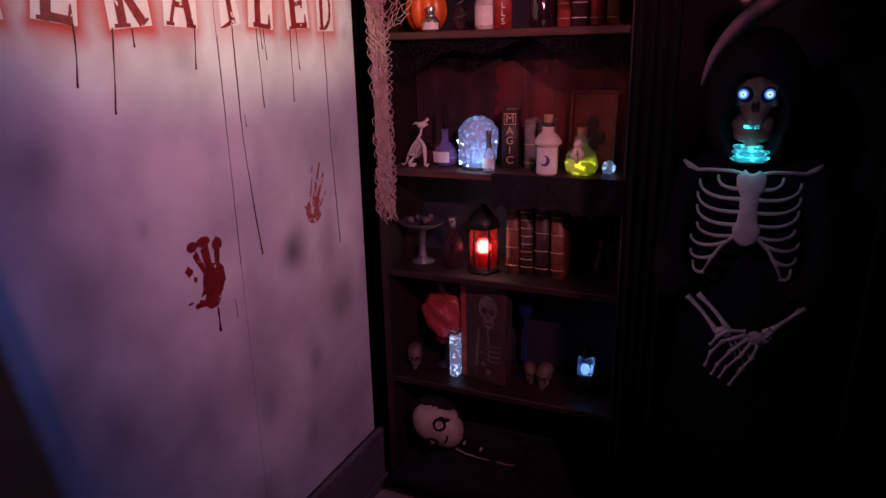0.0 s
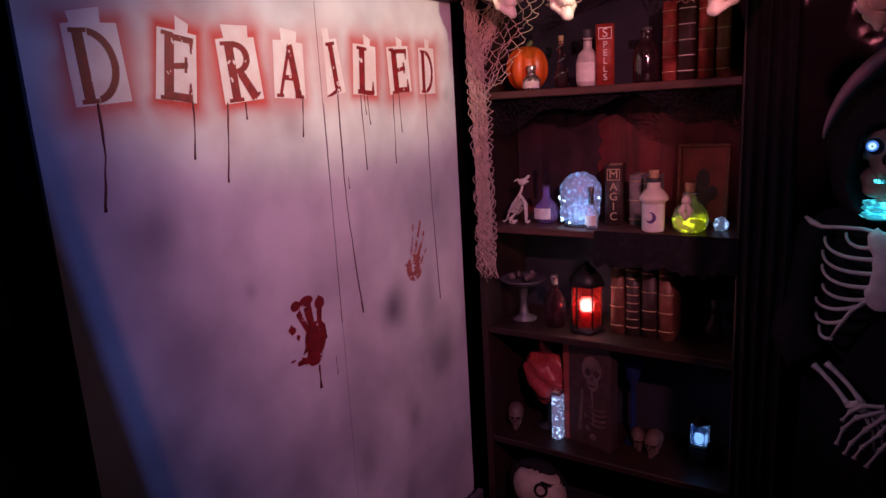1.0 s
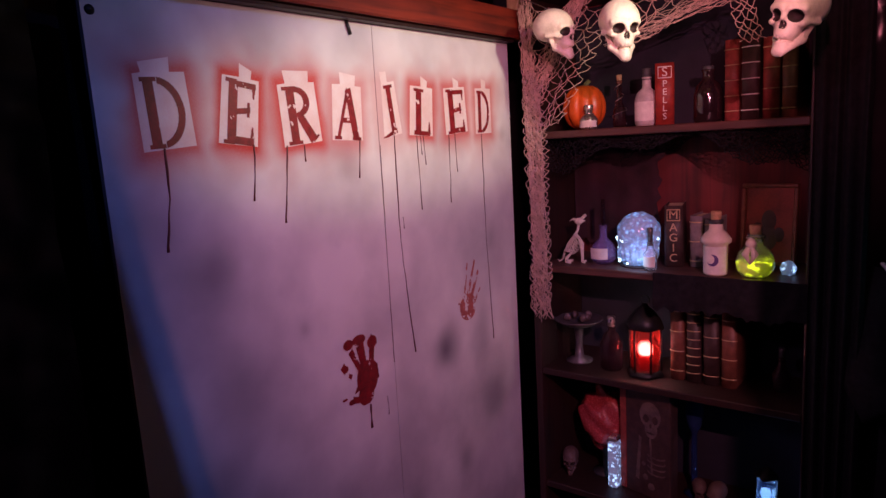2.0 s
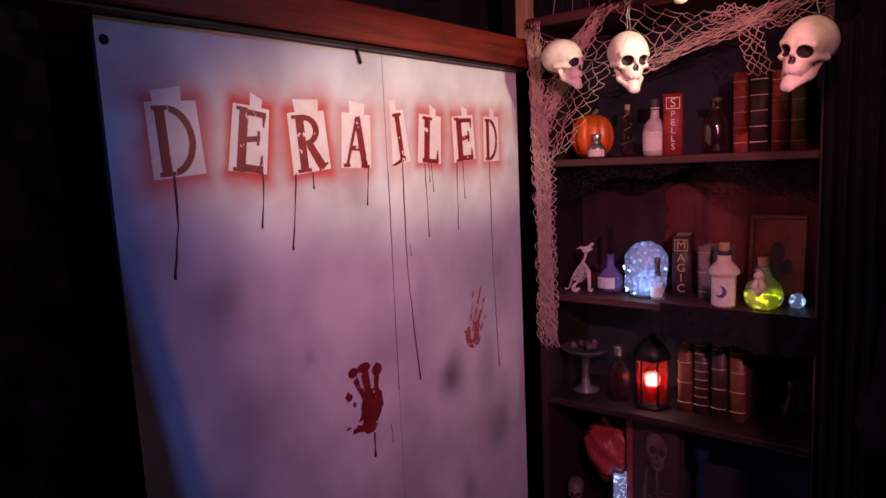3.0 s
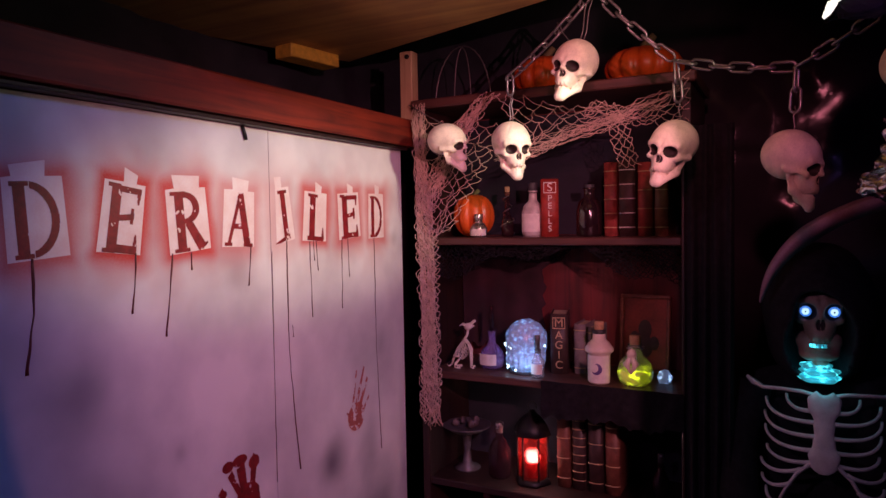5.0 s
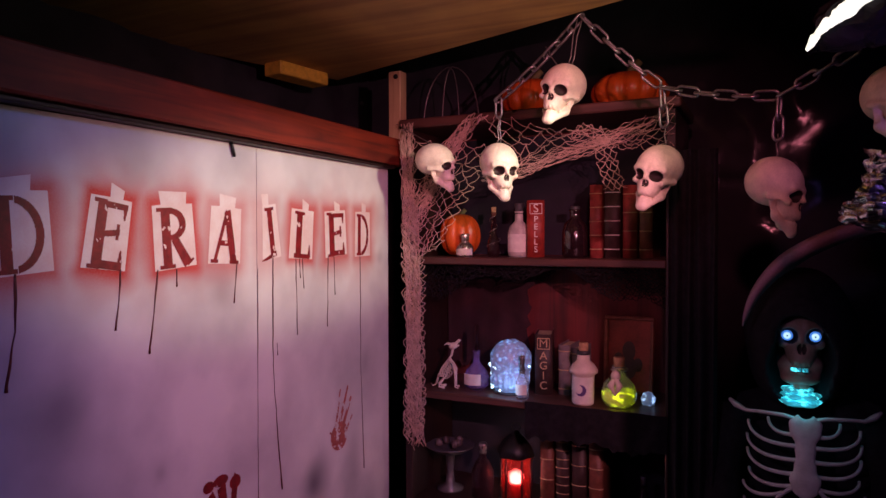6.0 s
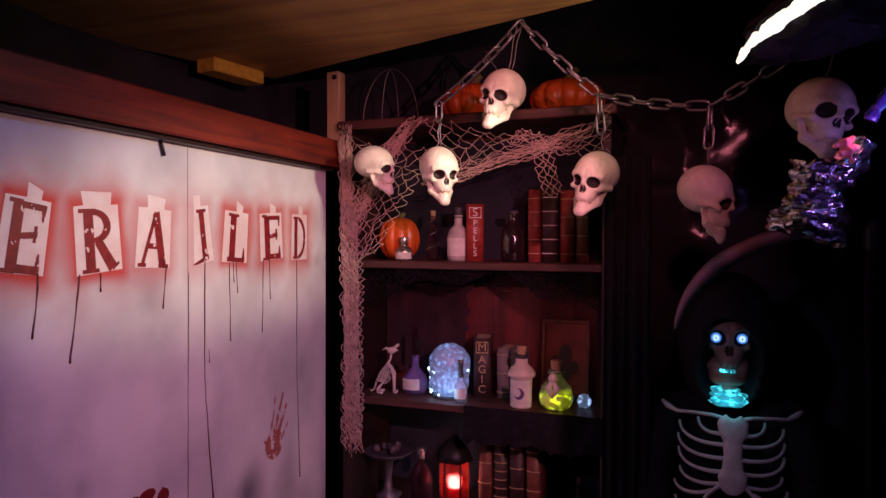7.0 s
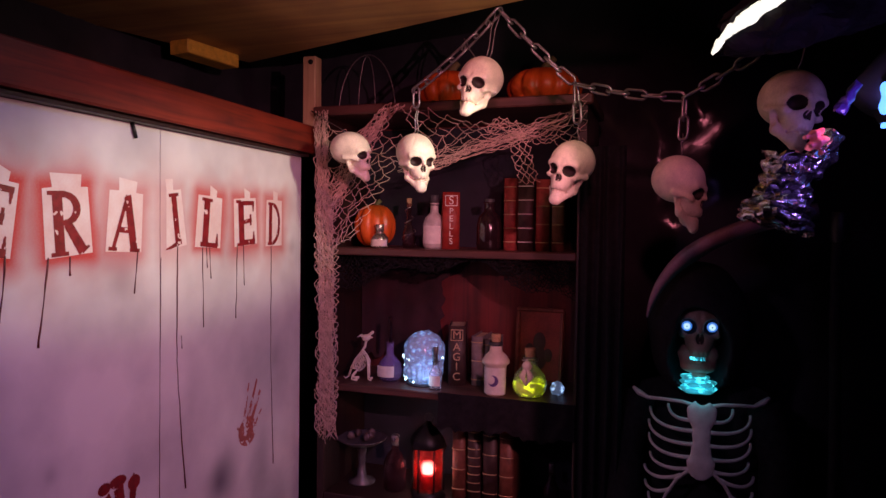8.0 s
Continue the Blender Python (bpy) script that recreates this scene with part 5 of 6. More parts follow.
def strands(b, place, count, steps, r, wave, seed):
    """Long loose threads that follow place(u, v) from v = 0 to 1, each at its own u."""
    for n in range(count):
        u, lo = random.random(), random.uniform(0, 0.25)
        hi = random.uniform(0.7, 1.0)
        line = []
        for i in range(steps + 1):
            v = lo + (hi - lo) * i / steps
            p = Vector(place(min(1, max(0, u + 0.25 * noise.noise((v * 3, n * 1.7, seed)))), v))
            line.append(p + Vector((wave * noise.noise((v * 16, n * 2.3, seed)), wave * 0.6 * noise.noise((v * 13, n, seed + 4)) - 0.004, wave * noise.noise((v * 15, n * 3.1, seed + 8)))))
        b.tube(line, r, 4, 0, False)


strands(net, lambda u, v: (0.330 - 0.225 * v ** 0.8 + (u - 0.5) * 0.055, -0.040, 2.035 - 0.34 * v ** 1.15), 28, 34, 0.0009, 0.014, 1.0)
strands(net, lambda u, v: (0.084 + (u - 0.5) * 0.045 + 0.01 * v, -0.026, 2.03 - 0.36 * v), 34, 30, 0.0009, 0.012, 2.0)
strands(net, lambda u, v: (0.104 + (u - 0.5) * 0.046 + 0.014 * math.sin(2.2 * v), -0.040, 1.78 - 0.71 * v), 34, 60, 0.0010, 0.014, 3.0)
strands(net, lambda u, v: (0.36 + 0.50 * v, -0.042, 1.862 + 0.12 * v ** 1.3 + 0.04 * max(0, v - 0.6) + 0.040 * (u - 0.5)), 15, 30, 0.0009, 0.013, 4.0)
for k in range(150):
    z = random.uniform(1.09, 1.76)
    x = 0.102 + 0.014 * math.sin(2.2 * (1.78 - z) / 0.7) + random.uniform(-0.026, 0.026)
    loop = [(x + 0.012 * math.sin(q * 1.1 + k), -0.045 - 0.008 * math.cos(q + k), z - 0.010 * q) for q in range(7)]
    net.tube(loop, 0.0011, 4, 0, False)
for k in range(16):
    x = 0.118 + random.uniform(-0.035, 0.040)
    net.tube([(x, -0.03, 1.10), (x + random.uniform(-0.012, 0.015), -0.035, 1.075), (x + random.uniform(-0.02, 0.025), -0.03, 1.05 - random.uniform(0, 0.015))], 0.0012, 4)
tagged(piece("fishing_net", net, "net"), "tangled cream fishing net draped over the bookcase front", "net", kind="stuff")

# ---- lit skull, lantern and the other props -----------------------------------
def dome_field(X, Y, Z):
    d = ell(X, Y, Z, (0, 0.0, 0.62), (0.40, 0.38, 0.40))
    d = smin(d, ell(X, Y, Z, (0, -0.05, 0.25), (0.37, 0.32, 0.28)), 0.15)
    A = np.abs(X)
    d = np.maximum(d, -ell(A, Y, Z, (0.17, -0.42, 0.66), (0.09, 0.10, 0.08)))
    d = np.maximum(d, -ell(A, Y, Z, (0.0, -0.42, 0.46), (0.05, 0.08, 0.06)))
    d = np.maximum(d, -Z)
    return d + 0.012 * np.cos(X * 60) * ((Z > 0.12) & (Z < 0.36) & (Y < -0.1)) + 0.012 * np.sin(X * 21) * np.sin(Y * 19) * np.sin(Z * 23)


skull_lamp = thing("skull_lamp", "crackled glass skull lamp glowing icy blue", "lamp", (0.376, 0.10, zB))
piece("glass_skull", Build().sdf(dome_field, (-0.5, -0.5, -0.05), (0.5, 0.5, 1.1), 54), "skull_glow", skull_lamp, "glowing icy blue crackle glass", Matrix.Rotation(radians(10), 4, "Z") @ Matrix.Scale(0.160, 4))
piece("base", Build().lathe([(0.0, 0.0), (0.052, 0.0), (0.054, 0.004), (0.05, 0.007), (0.0, 0.007)], 24), "black_paint", skull_lamp, "dark round base")

for k in range(34):
    a, h = random.uniform(math.pi, 2 * math.pi), random.choice((0.012, 0.02, 0.03, 0.04, 0.05, 0.06, 0.085, 0.12)) + random.uniform(-0.006, 0.006)
    r = 0.0592 if h < 0.07 else 0.0635 if h < 0.1 else 0.058
    q = random.uniform(0.0025, 0.0052)
    bead = Build().lathe([(0.0, -q), (q * 0.8, -q * 0.6), (q, 0.0), (q * 0.7, q * 0.7), (0.0, q)], 8)
    piece("led", bead, "led", skull_lamp, "", pose(r * math.cos(a), r * 0.84 * math.sin(a) - 0.003, h))
lantern = thing("lantern", "black iron lantern with a glowing red candle", "lantern", (0.393, 0.10, zC))
piece("base", Build().lathe([(0.0, 0.0), (0.056, 0.0), (0.058, 0.006), (0.052, 0.014), (0.048, 0.018), (0.0, 0.018)], 6), "iron", lantern)
for k in range(6):
    t = math.pi / 3 * k + 0.2
    piece("bar", Build().tube([(0.048 * math.cos(t), 0.048 * math.sin(t), 0.016), (0.048 * math.cos(t), 0.048 * math.sin(t), 0.150)], 0.0028, 6), "iron", lantern)
pane = piece("glass_chimney", Build().lathe([(0.043, 0.018), (0.045, 0.08), (0.043, 0.148), (0.041, 0.148), (0.043, 0.08), (0.041, 0.018)], 24), "glass_red", lantern, "red glass chimney")
pane.visible_shadow = False
piece("candle", Build().lathe([(0.0, 0.018), (0.020, 0.018), (0.021, 0.06), (0.017, 0.064), (0.0, 0.062)], 18), "flesh", lantern, "red wax candle")
piece("flame", Build().lathe([(0.0, 0.060), (0.017, 0.066), (0.023, 0.080), (0.015, 0.100), (0.0, 0.112)], 12), "red_flame", lantern, "glowing red flame light")
piece("roof", Build().lathe([(0.058, 0.150), (0.060, 0.154), (0.050, 0.180), (0.028, 0.205), (0.012, 0.215), (0.010, 0.224), (0.0, 0.226), (0.0, 0.148)], 6), "iron", lantern, "black iron cap")
piece("ring", Build().tube([(0.014 * math.cos(t), 0, 0.236 + 0.014 * math.sin(t)) for t in np.linspace(0, 6.3, 16)], 0.002, 6), "iron", lantern)


def framed(label, at, w, h, art, frame_mat):
    p = thing("framed_picture", label, "picture", at)
    fr = Build()
    for q in ((-w / 2, w / 2, 0, 0.012), (-w / 2, w / 2, h - 0.012, h), (-w / 2, -w / 2 + 0.012, 0.0125, h - 0.0125), (w / 2 - 0.012, w / 2, 0.0125, h - 0.0125)):
        fr.box(q[0], q[1], -0.008, 0.008, q[2], q[3], 0, 0.003)
    piece("frame", fr, frame_mat, p)
    piece("print", Build().box(-w / 2 + 0.011, w / 2 - 0.011, 0.000, 0.006, 0.011, h - 0.011, 0, 0.0005), art, p, "reddish-brown print")
    return p


pic = framed("small framed reddish print leaning behind the potions", pose(0.705, 0.225, zB, -6, 0, -3), 0.150, 0.235, "print", "leather_brown")
blobs = Build()
for x, z, r in ((-0.03, 0.10, 0.016), (0.0, 0.13, 0.020), (0.028, 0.09, 0.014), (0.0, 0.08, 0.024)):
    blobs.lathe([(0.0, 0.0012), (r * 0.8, 0.001), (r, 0.0)], 14, (0, 0, 0))
    blobs.v[-42:] = [(p[0] + x, -0.0005 - p[2], p[1] * 1.5 + z) for p in blobs.v[-42:]]
piece("print_shape", blobs, "leather_dark", pic, "dark plain shapes of the print")

# Dish on a foot with scraps on it, on the lower shelf.
dish = thing("footed_dish", "grey footed dish with small scraps on it", "dish", (0.160, 0.12, zC))
piece("bowl", Build().lathe([(0.0, 0.122), (0.05, 0.125), (0.078, 0.142), (0.080, 0.146), (0.074, 0.145), (0.048, 0.131), (0.0, 0.128)], 28), "pewter", dish)
piece("foot", Build().lathe([(0.0, 0.0), (0.042, 0.0), (0.044, 0.006), (0.016, 0.018), (0.011, 0.06), (0.016, 0.115), (0.03, 0.1235), (0.0, 0.1235)], 20), "pewter", dish)
for k in range(7):
    a, r = random.uniform(0, 6.28), random.uniform(0.01, 0.05)
    x, y = r * math.cos(a), r * math.sin(a)
    lump = Build().lathe([(0.0, 0.0), (0.010, 0.004), (0.011, 0.014), (0.006, 0.022), (0.0, 0.024)], 9, (x, y, 0.134 + 0.004 * (k % 2)), 0, lambda t, z, k=k: 1 + 0.3 * math.sin(3 * t + k))
    piece("scrap", lump, "dim_print", dish, "pale lump on the dish")

# Red resin heart over a lit tin, with a boxed figure card beside it.
def heart_field(X, Y, Z):
    d = smin(ell(X, Y, Z, (0.0, 0.0, 0.5), (0.36, 0.30, 0.42)), ell(X, Y, Z, (0.14, 0.0, 0.72), (0.24, 0.24, 0.22)), 0.15)
    d = smin(d, ell(X, Y, Z, (-0.2, 0.0, 0.70), (0.22, 0.22, 0.22)), 0.12)
    d = smin(d, rod(X, Y, Z, (0.0, 0, 0.8), (-0.05, 0, 1.02), 0.10), 0.08)
    return d + 0.03 * np.sin(X * 14 + 3 * Z) * np.sin(Z * 15) + 0.02 * np.sin(Y * 25 + X * 9)


tagged(piece("resin_heart", Build().sdf(heart_field, (-0.55, -0.45, 0.0), (0.5, 0.45, 1.2), 44), "flesh", at=pose(0.232, 0.16, zD + 0.068) @ Matrix.Scale(0.215, 4)), "shiny dark red resin heart on a small stand", "ornament")
tagged(piece("ornament_stand", Build().lathe([(0.0, 0.0), (0.045, 0.0), (0.046, 0.006), (0.014, 0.016), (0.012, 0.07), (0.028, 0.10), (0.0, 0.11)], 18), "black_paint", at=pose(0.232, 0.16, zD)), "black stand that holds the heart", "stand")
tin = thing("light_jar", "square glass jar full of white fairy lights", "jar", (0.292, 0.09, zD))
piece("body", Build().box(-0.016, 0.016, -0.021, 0.021, 0.0, 0.155, 0, 0.004), "white_fairy", tin, "bright bluish white sparkle")
piece("lid", Build().box(-0.0145, 0.0145, -0.019, 0.019, 0.1555, 0.172, 0, 0.004), "silver", tin, "silver lid")
card_box = thing("boxed_card", "tall boxed card with a dim pale bony print", "box", pose(0.402, 0.10, zD, 0, 0, -12))
piece("box", Build().box(-0.088, 0.088, -0.022, 0.022, 0.0, 0.358, 0, 0.003), "leather_dark", card_box)
piece("side_strip", Build().box(-0.088, -0.066, -0.0245, -0.0225, 0.003, 0.355, 0, 0.0005), "leather_red", card_box, "dull red edge strip")


def bony_print(u, v):
    """A plain skull shape over ribs and scattered bones."""
    q = oval(u, v, (0.56, 0.78), (0.25, 0.13)) | oval(u, v, (0.58, 0.65), (0.15, 0.09))
    for c, r in (((0.46, 0.745), (0.075, 0.038)), ((0.68, 0.745), (0.07, 0.038)), ((0.57, 0.68), (0.03, 0.022)), ((0.57, 0.61), (0.10, 0.010))):
        q &= ~oval(u, v, c, r)
    for k in range(4):
        q |= oval(u, v, (0.70, 0.40 - 0.055 * k), (0.22, 0.035)) & ~oval(u, v, (0.70, 0.415 - 0.055 * k), (0.22, 0.035))
    q |= bar(u, v, (0.32, 0.55), (0.24, 0.12), 0.030, 0.045) | bar(u, v, (0.56, 0.56), (0.60, 0.20), 0.022)
    return q | oval(u, v, (0.44, 0.16), (0.06, 0.03)) | oval(u, v, (0.58, 0.08), (0.08, 0.035)) | oval(u, v, (0.40, 0.29), (0.05, 0.02))


figure = stain(bony_print, -0.062, 0.084, 0.012, 0.345, 0.002, 0.0)
figure.v = [(p[1], -0.0232, p[2]) for p in figure.v]
piece("print_shape", figure, "dim_print", card_box, "dim pale plain shapes")
skull("small dim skull on the lower shelf", (0.098 + 0.03, 0.10, zD + 0.088), 0.088, 20, name="small_skull", group="small skulls on the lower shelf", form=DIM_SKULL)
skull("small dim skull beside the boxed card", (0.605, 0.12, zD + 0.085), 0.085, -10, name="small_skull", group="small skulls on the lower shelf", form=DIM_SKULL)
skull("tiny dim skull beside the boxed card", (0.545, 0.14, zD + 0.070), 0.070, 30, name="small_skull", group="small skulls on the lower shelf", form=DIM_SKULL)
drop = Build().lathe([(0.0, 0.0), (0.030, 0.0), (0.032, 0.006), (0.010, 0.02), (0.008, 0.22), (0.022, 0.25), (0.028, 0.30), (0.018, 0.36), (0.004, 0.40), (0.0, 0.402)], 20)
tagged(piece("blue_glass_ornament", drop, "glass_blue", at=pose(0.520, 0.17, zD) @ Matrix.Diagonal((1, 1, 0.92, 1))), "tall blue glass drop ornament", "ornament")
blue_lamp = thing("blue_lantern", "tiny lantern with a bright blue light", "lantern", (0.738, 0.13, zD))
piece("base", Build().box(-0.027, 0.027, -0.027, 0.027, 0.0, 0.07, 0, 0.003), "iron", blue_lamp)
piece("light", Build().lathe([(0.0, 0.071), (0.012, 0.074), (0.016, 0.088), (0.012, 0.102), (0.0, 0.106)], 14), "eye_core", blue_lamp, "bright blue-white bulb")
shell = piece("glass", Build().box(-0.024, 0.024, -0.024, 0.024, 0.0705, 0.135, 0, 0.004), "glass_blue", blue_lamp, "blue glass")
shell.visible_shadow = False
piece("roof", Build().lathe([(0.036, 0.136), (0.034, 0.142), (0.010, 0.165), (0.0, 0.168), (0.0, 0.136)], 4), "iron", blue_lamp)
glow_point("blue_lantern_light", (0.738, 0.075, zD + 0.09), 0.03, (0.2, 0.4, 1.0), 0.01)


# Doll lying on the lowest shelf, one plain mesh.
def doll():
    b = Build()
    b.sdf(lambda X, Y, Z: smin(ell(X, Y, Z, (0, 0, 0), (0.095, 0.085, 0.115)), ell(X, Y, Z, (0, -0.03, -0.075), (0.06, 0.05, 0.05)), 0.03)
          + 0.0015 * np.sin(X * 60) * np.sin(Z * 50), (-0.11, -0.10, -0.14), (0.11, 0.10, 0.13), 40, 0)
    for x, r in ((-0.050, 0.024), (0.050, 0.024)):
        z, y = -0.018, -0.074
        b.tube([(x + r * math.cos(t), y + 0.006 * math.cos(t) * (1 if x > 0 else -1), z + r * math.sin(t)) for t in np.linspace(0, 6.29, 24)], 0.006, 8, 1)
        b.sdf(lambda X, Y, Z: ell(X, Y, Z, (x, -0.066, -0.018), (0.013, 0.010, 0.013)), (x - 0.02, -0.09, -0.04), (x + 0.02, -0.04, 0.004), 10, 0)
    b.tube([(-0.022, -0.078, -0.068), (0.0, -0.084, -0.072), (0.022, -0.078, -0.068)], 0.005, 6, 1)
    b.sdf(lambda X, Y, Z: np.maximum(np.maximum(ell(X, Y, Z, (0, 0.012, 0.012), (0.108, 0.098, 0.128)), -(Y + 0.03 - 0.5 * (Z - 0.05))), -(ell(X, Y, Z, (0, 0.0, 0.0), (0.096, 0.086, 0.116))))
          + 0.003 * np.sin(X * 160), (-0.12, -0.12, -0.13), (0.12, 0.13, 0.15), 40, 2)
    b.sdf(lambda X, Y, Z: smin(ell(X, Y, Z, (0, 0.02, -0.27), (0.085, 0.05, 0.15)), rod(X, Y, Z, (0, 0.0, -0.12), (0, 0.02, -0.2), 0.03), 0.04), (-0.12, -0.06, -0.45), (0.12, 0.1, -0.1), 30, 2)
    b.tube([(-0.055, -0.035, -0.120), (-0.050, -0.045, -0.165), (-0.036, -0.050, -0.215), (-0.022, -0.050, -0.270)], lambda t: 0.008 - 0.005 * t, 6, 0, True, 0.6)
    b.tube([(-0.016, -0.046, -0.30), (-0.008, -0.044, -0.345), (0.004, -0.040, -0.375)], lambda t: 0.005 - 0.002 * t, 6, 0, True, 0.6)
    for x, z in ((0.000, -0.150), (0.008, -0.225)):
        b.lathe([(0.0, 0.0), (0.010, 0.002), (0.012, 0.008), (0.0, 0.012)], 8, (x, -0.046, z), 0)
    return b


tagged(piece("doll", doll(), "mask hair cloth", at=pose(0.250, 0.015, 0.308, 6, -70, 0) @ Matrix.Scale(0.80, 4)), "pale-faced doll with black ringed eyes lying in black cloth", "doll")


def crumpled_cloth(x0, x1, y0, y1, z0, tall, seed):
    """A crumpled heap of cloth, closed below."""
    nx, ny = 44, 22
    vs = []
    for j in range(ny + 1):
        for i in range(nx + 1):
            u, v = i / nx, j / ny
            e = (math.sin(math.pi * u) ** 0.5) * (math.sin(math.pi * v) ** 0.5) if 0 < i < nx and 0 < j < ny else 0
            q = 0.7 + 0.5 * noise.noise((u * 5 + seed, v * 3, seed)) + 0.25 * noise.noise((u * 14, v * 9 + seed, 2))
            vs.append((x0 + (x1 - x0) * u, y0 + (y1 - y0) * v, z0 + tall * e * q))
    fs = [(j * (nx + 1) + i, j * (nx + 1) + i + 1, (j + 1) * (nx + 1) + i + 1, (j + 1) * (nx + 1) + i) for j in range(ny) for i in range(nx)]
    rim = [i for i in range(nx + 1)] + [(j + 1) * (nx + 1) - 1 for j in range(1, ny + 1)] + [ny * (nx + 1) + i for i in range(nx - 1, -1, -1)] + [j * (nx + 1) for j in range(ny - 1, 0, -1)]
    fs.append(tuple(rim[::-1]))
    return Build().add(vs, fs)


tagged(piece("crumpled_cloth", crumpled_cloth(0.09, 0.84, -0.10, 0.28, 0.106, 0.15, 3.0), "cloth"), "crumpled black cloth lying under the doll", "cloth")


def hung_cloth(x0, x1, y, z0, z1, seed, amp=0.018, ragged=0.03, fray=0.0):
    b = Build()
    nx, nz = 64, 24
    vs = []
    for j in range(nz + 1):
        for i in range(nx + 1):
            u, v = i / nx, j / nz
            low = z0 + ragged * (noise.noise((u * 7, seed, 1)) + 0.6 * noise.noise((u * 19, seed, 4)))
            torn = fray * u ** 3 * (noise.noise((v * 4, seed, 2)) + 0.5 * noise.noise((v * 13, seed, 7)))
            vs.append((x0 + (x1 - x0) * u + torn, y + amp * math.sin(u * 26 + 2 * noise.noise((u * 4, v * 2, seed))) * (0.4 + 0.6 * (1 - v)), low + (z1 - low) * v))
    fs = [(j * (nx + 1) + i, j * (nx + 1) + i + 1, (j + 1) * (nx + 1) + i + 1, (j + 1) * (nx + 1) + i) for j in range(nz) for i in range(nx)]
    n = len(vs)
    vs += [(p[0], p[1] + 0.003, p[2]) for p in vs]
    fs += [tuple(q + n for q in f[::-1]) for f in fs]
    return b.add(vs, fs)


tagged(piece("shelf_cloth", hung_cloth(0.46, 0.85, -0.012, 1.105, 1.208, 2.0, 0.006), "cloth"), "black cloth draped over the shelf edge", "cloth")
tagged(piece("black_drape", hung_cloth(0.855, 0.972, -0.035, 0.02, 1.90, 5.0, 0.016), "cloth"), "black drape hung beside the bookcase", "drape", kind="structure")
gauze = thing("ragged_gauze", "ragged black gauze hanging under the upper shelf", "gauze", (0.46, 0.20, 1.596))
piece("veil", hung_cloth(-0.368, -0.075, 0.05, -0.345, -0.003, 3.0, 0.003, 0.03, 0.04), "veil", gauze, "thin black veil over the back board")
lace = Build()
net_patch(lace, lambda u, v: (-0.365 + 0.73 * u, -0.17 + 0.01 * math.sin(23 * u), -0.002 - v * (0.050 + 0.035 * math.sin(7 * u + 1) + 0.022 * math.sin(17 * u))), 110, 14, 0.0011, 11.0, 0.010)
net_patch(lace, lambda u, v: (-0.30 + 0.66 * u, 0.05 + 0.01 * math.sin(19 * u), -0.002 - v * (0.080 + 0.05 * math.sin(5 * u + 2) + 0.02 * math.sin(21 * u))), 90, 16, 0.0011, 13.0, 0.012)
piece("lace", lace, "cloth", gauze, "torn black lace")


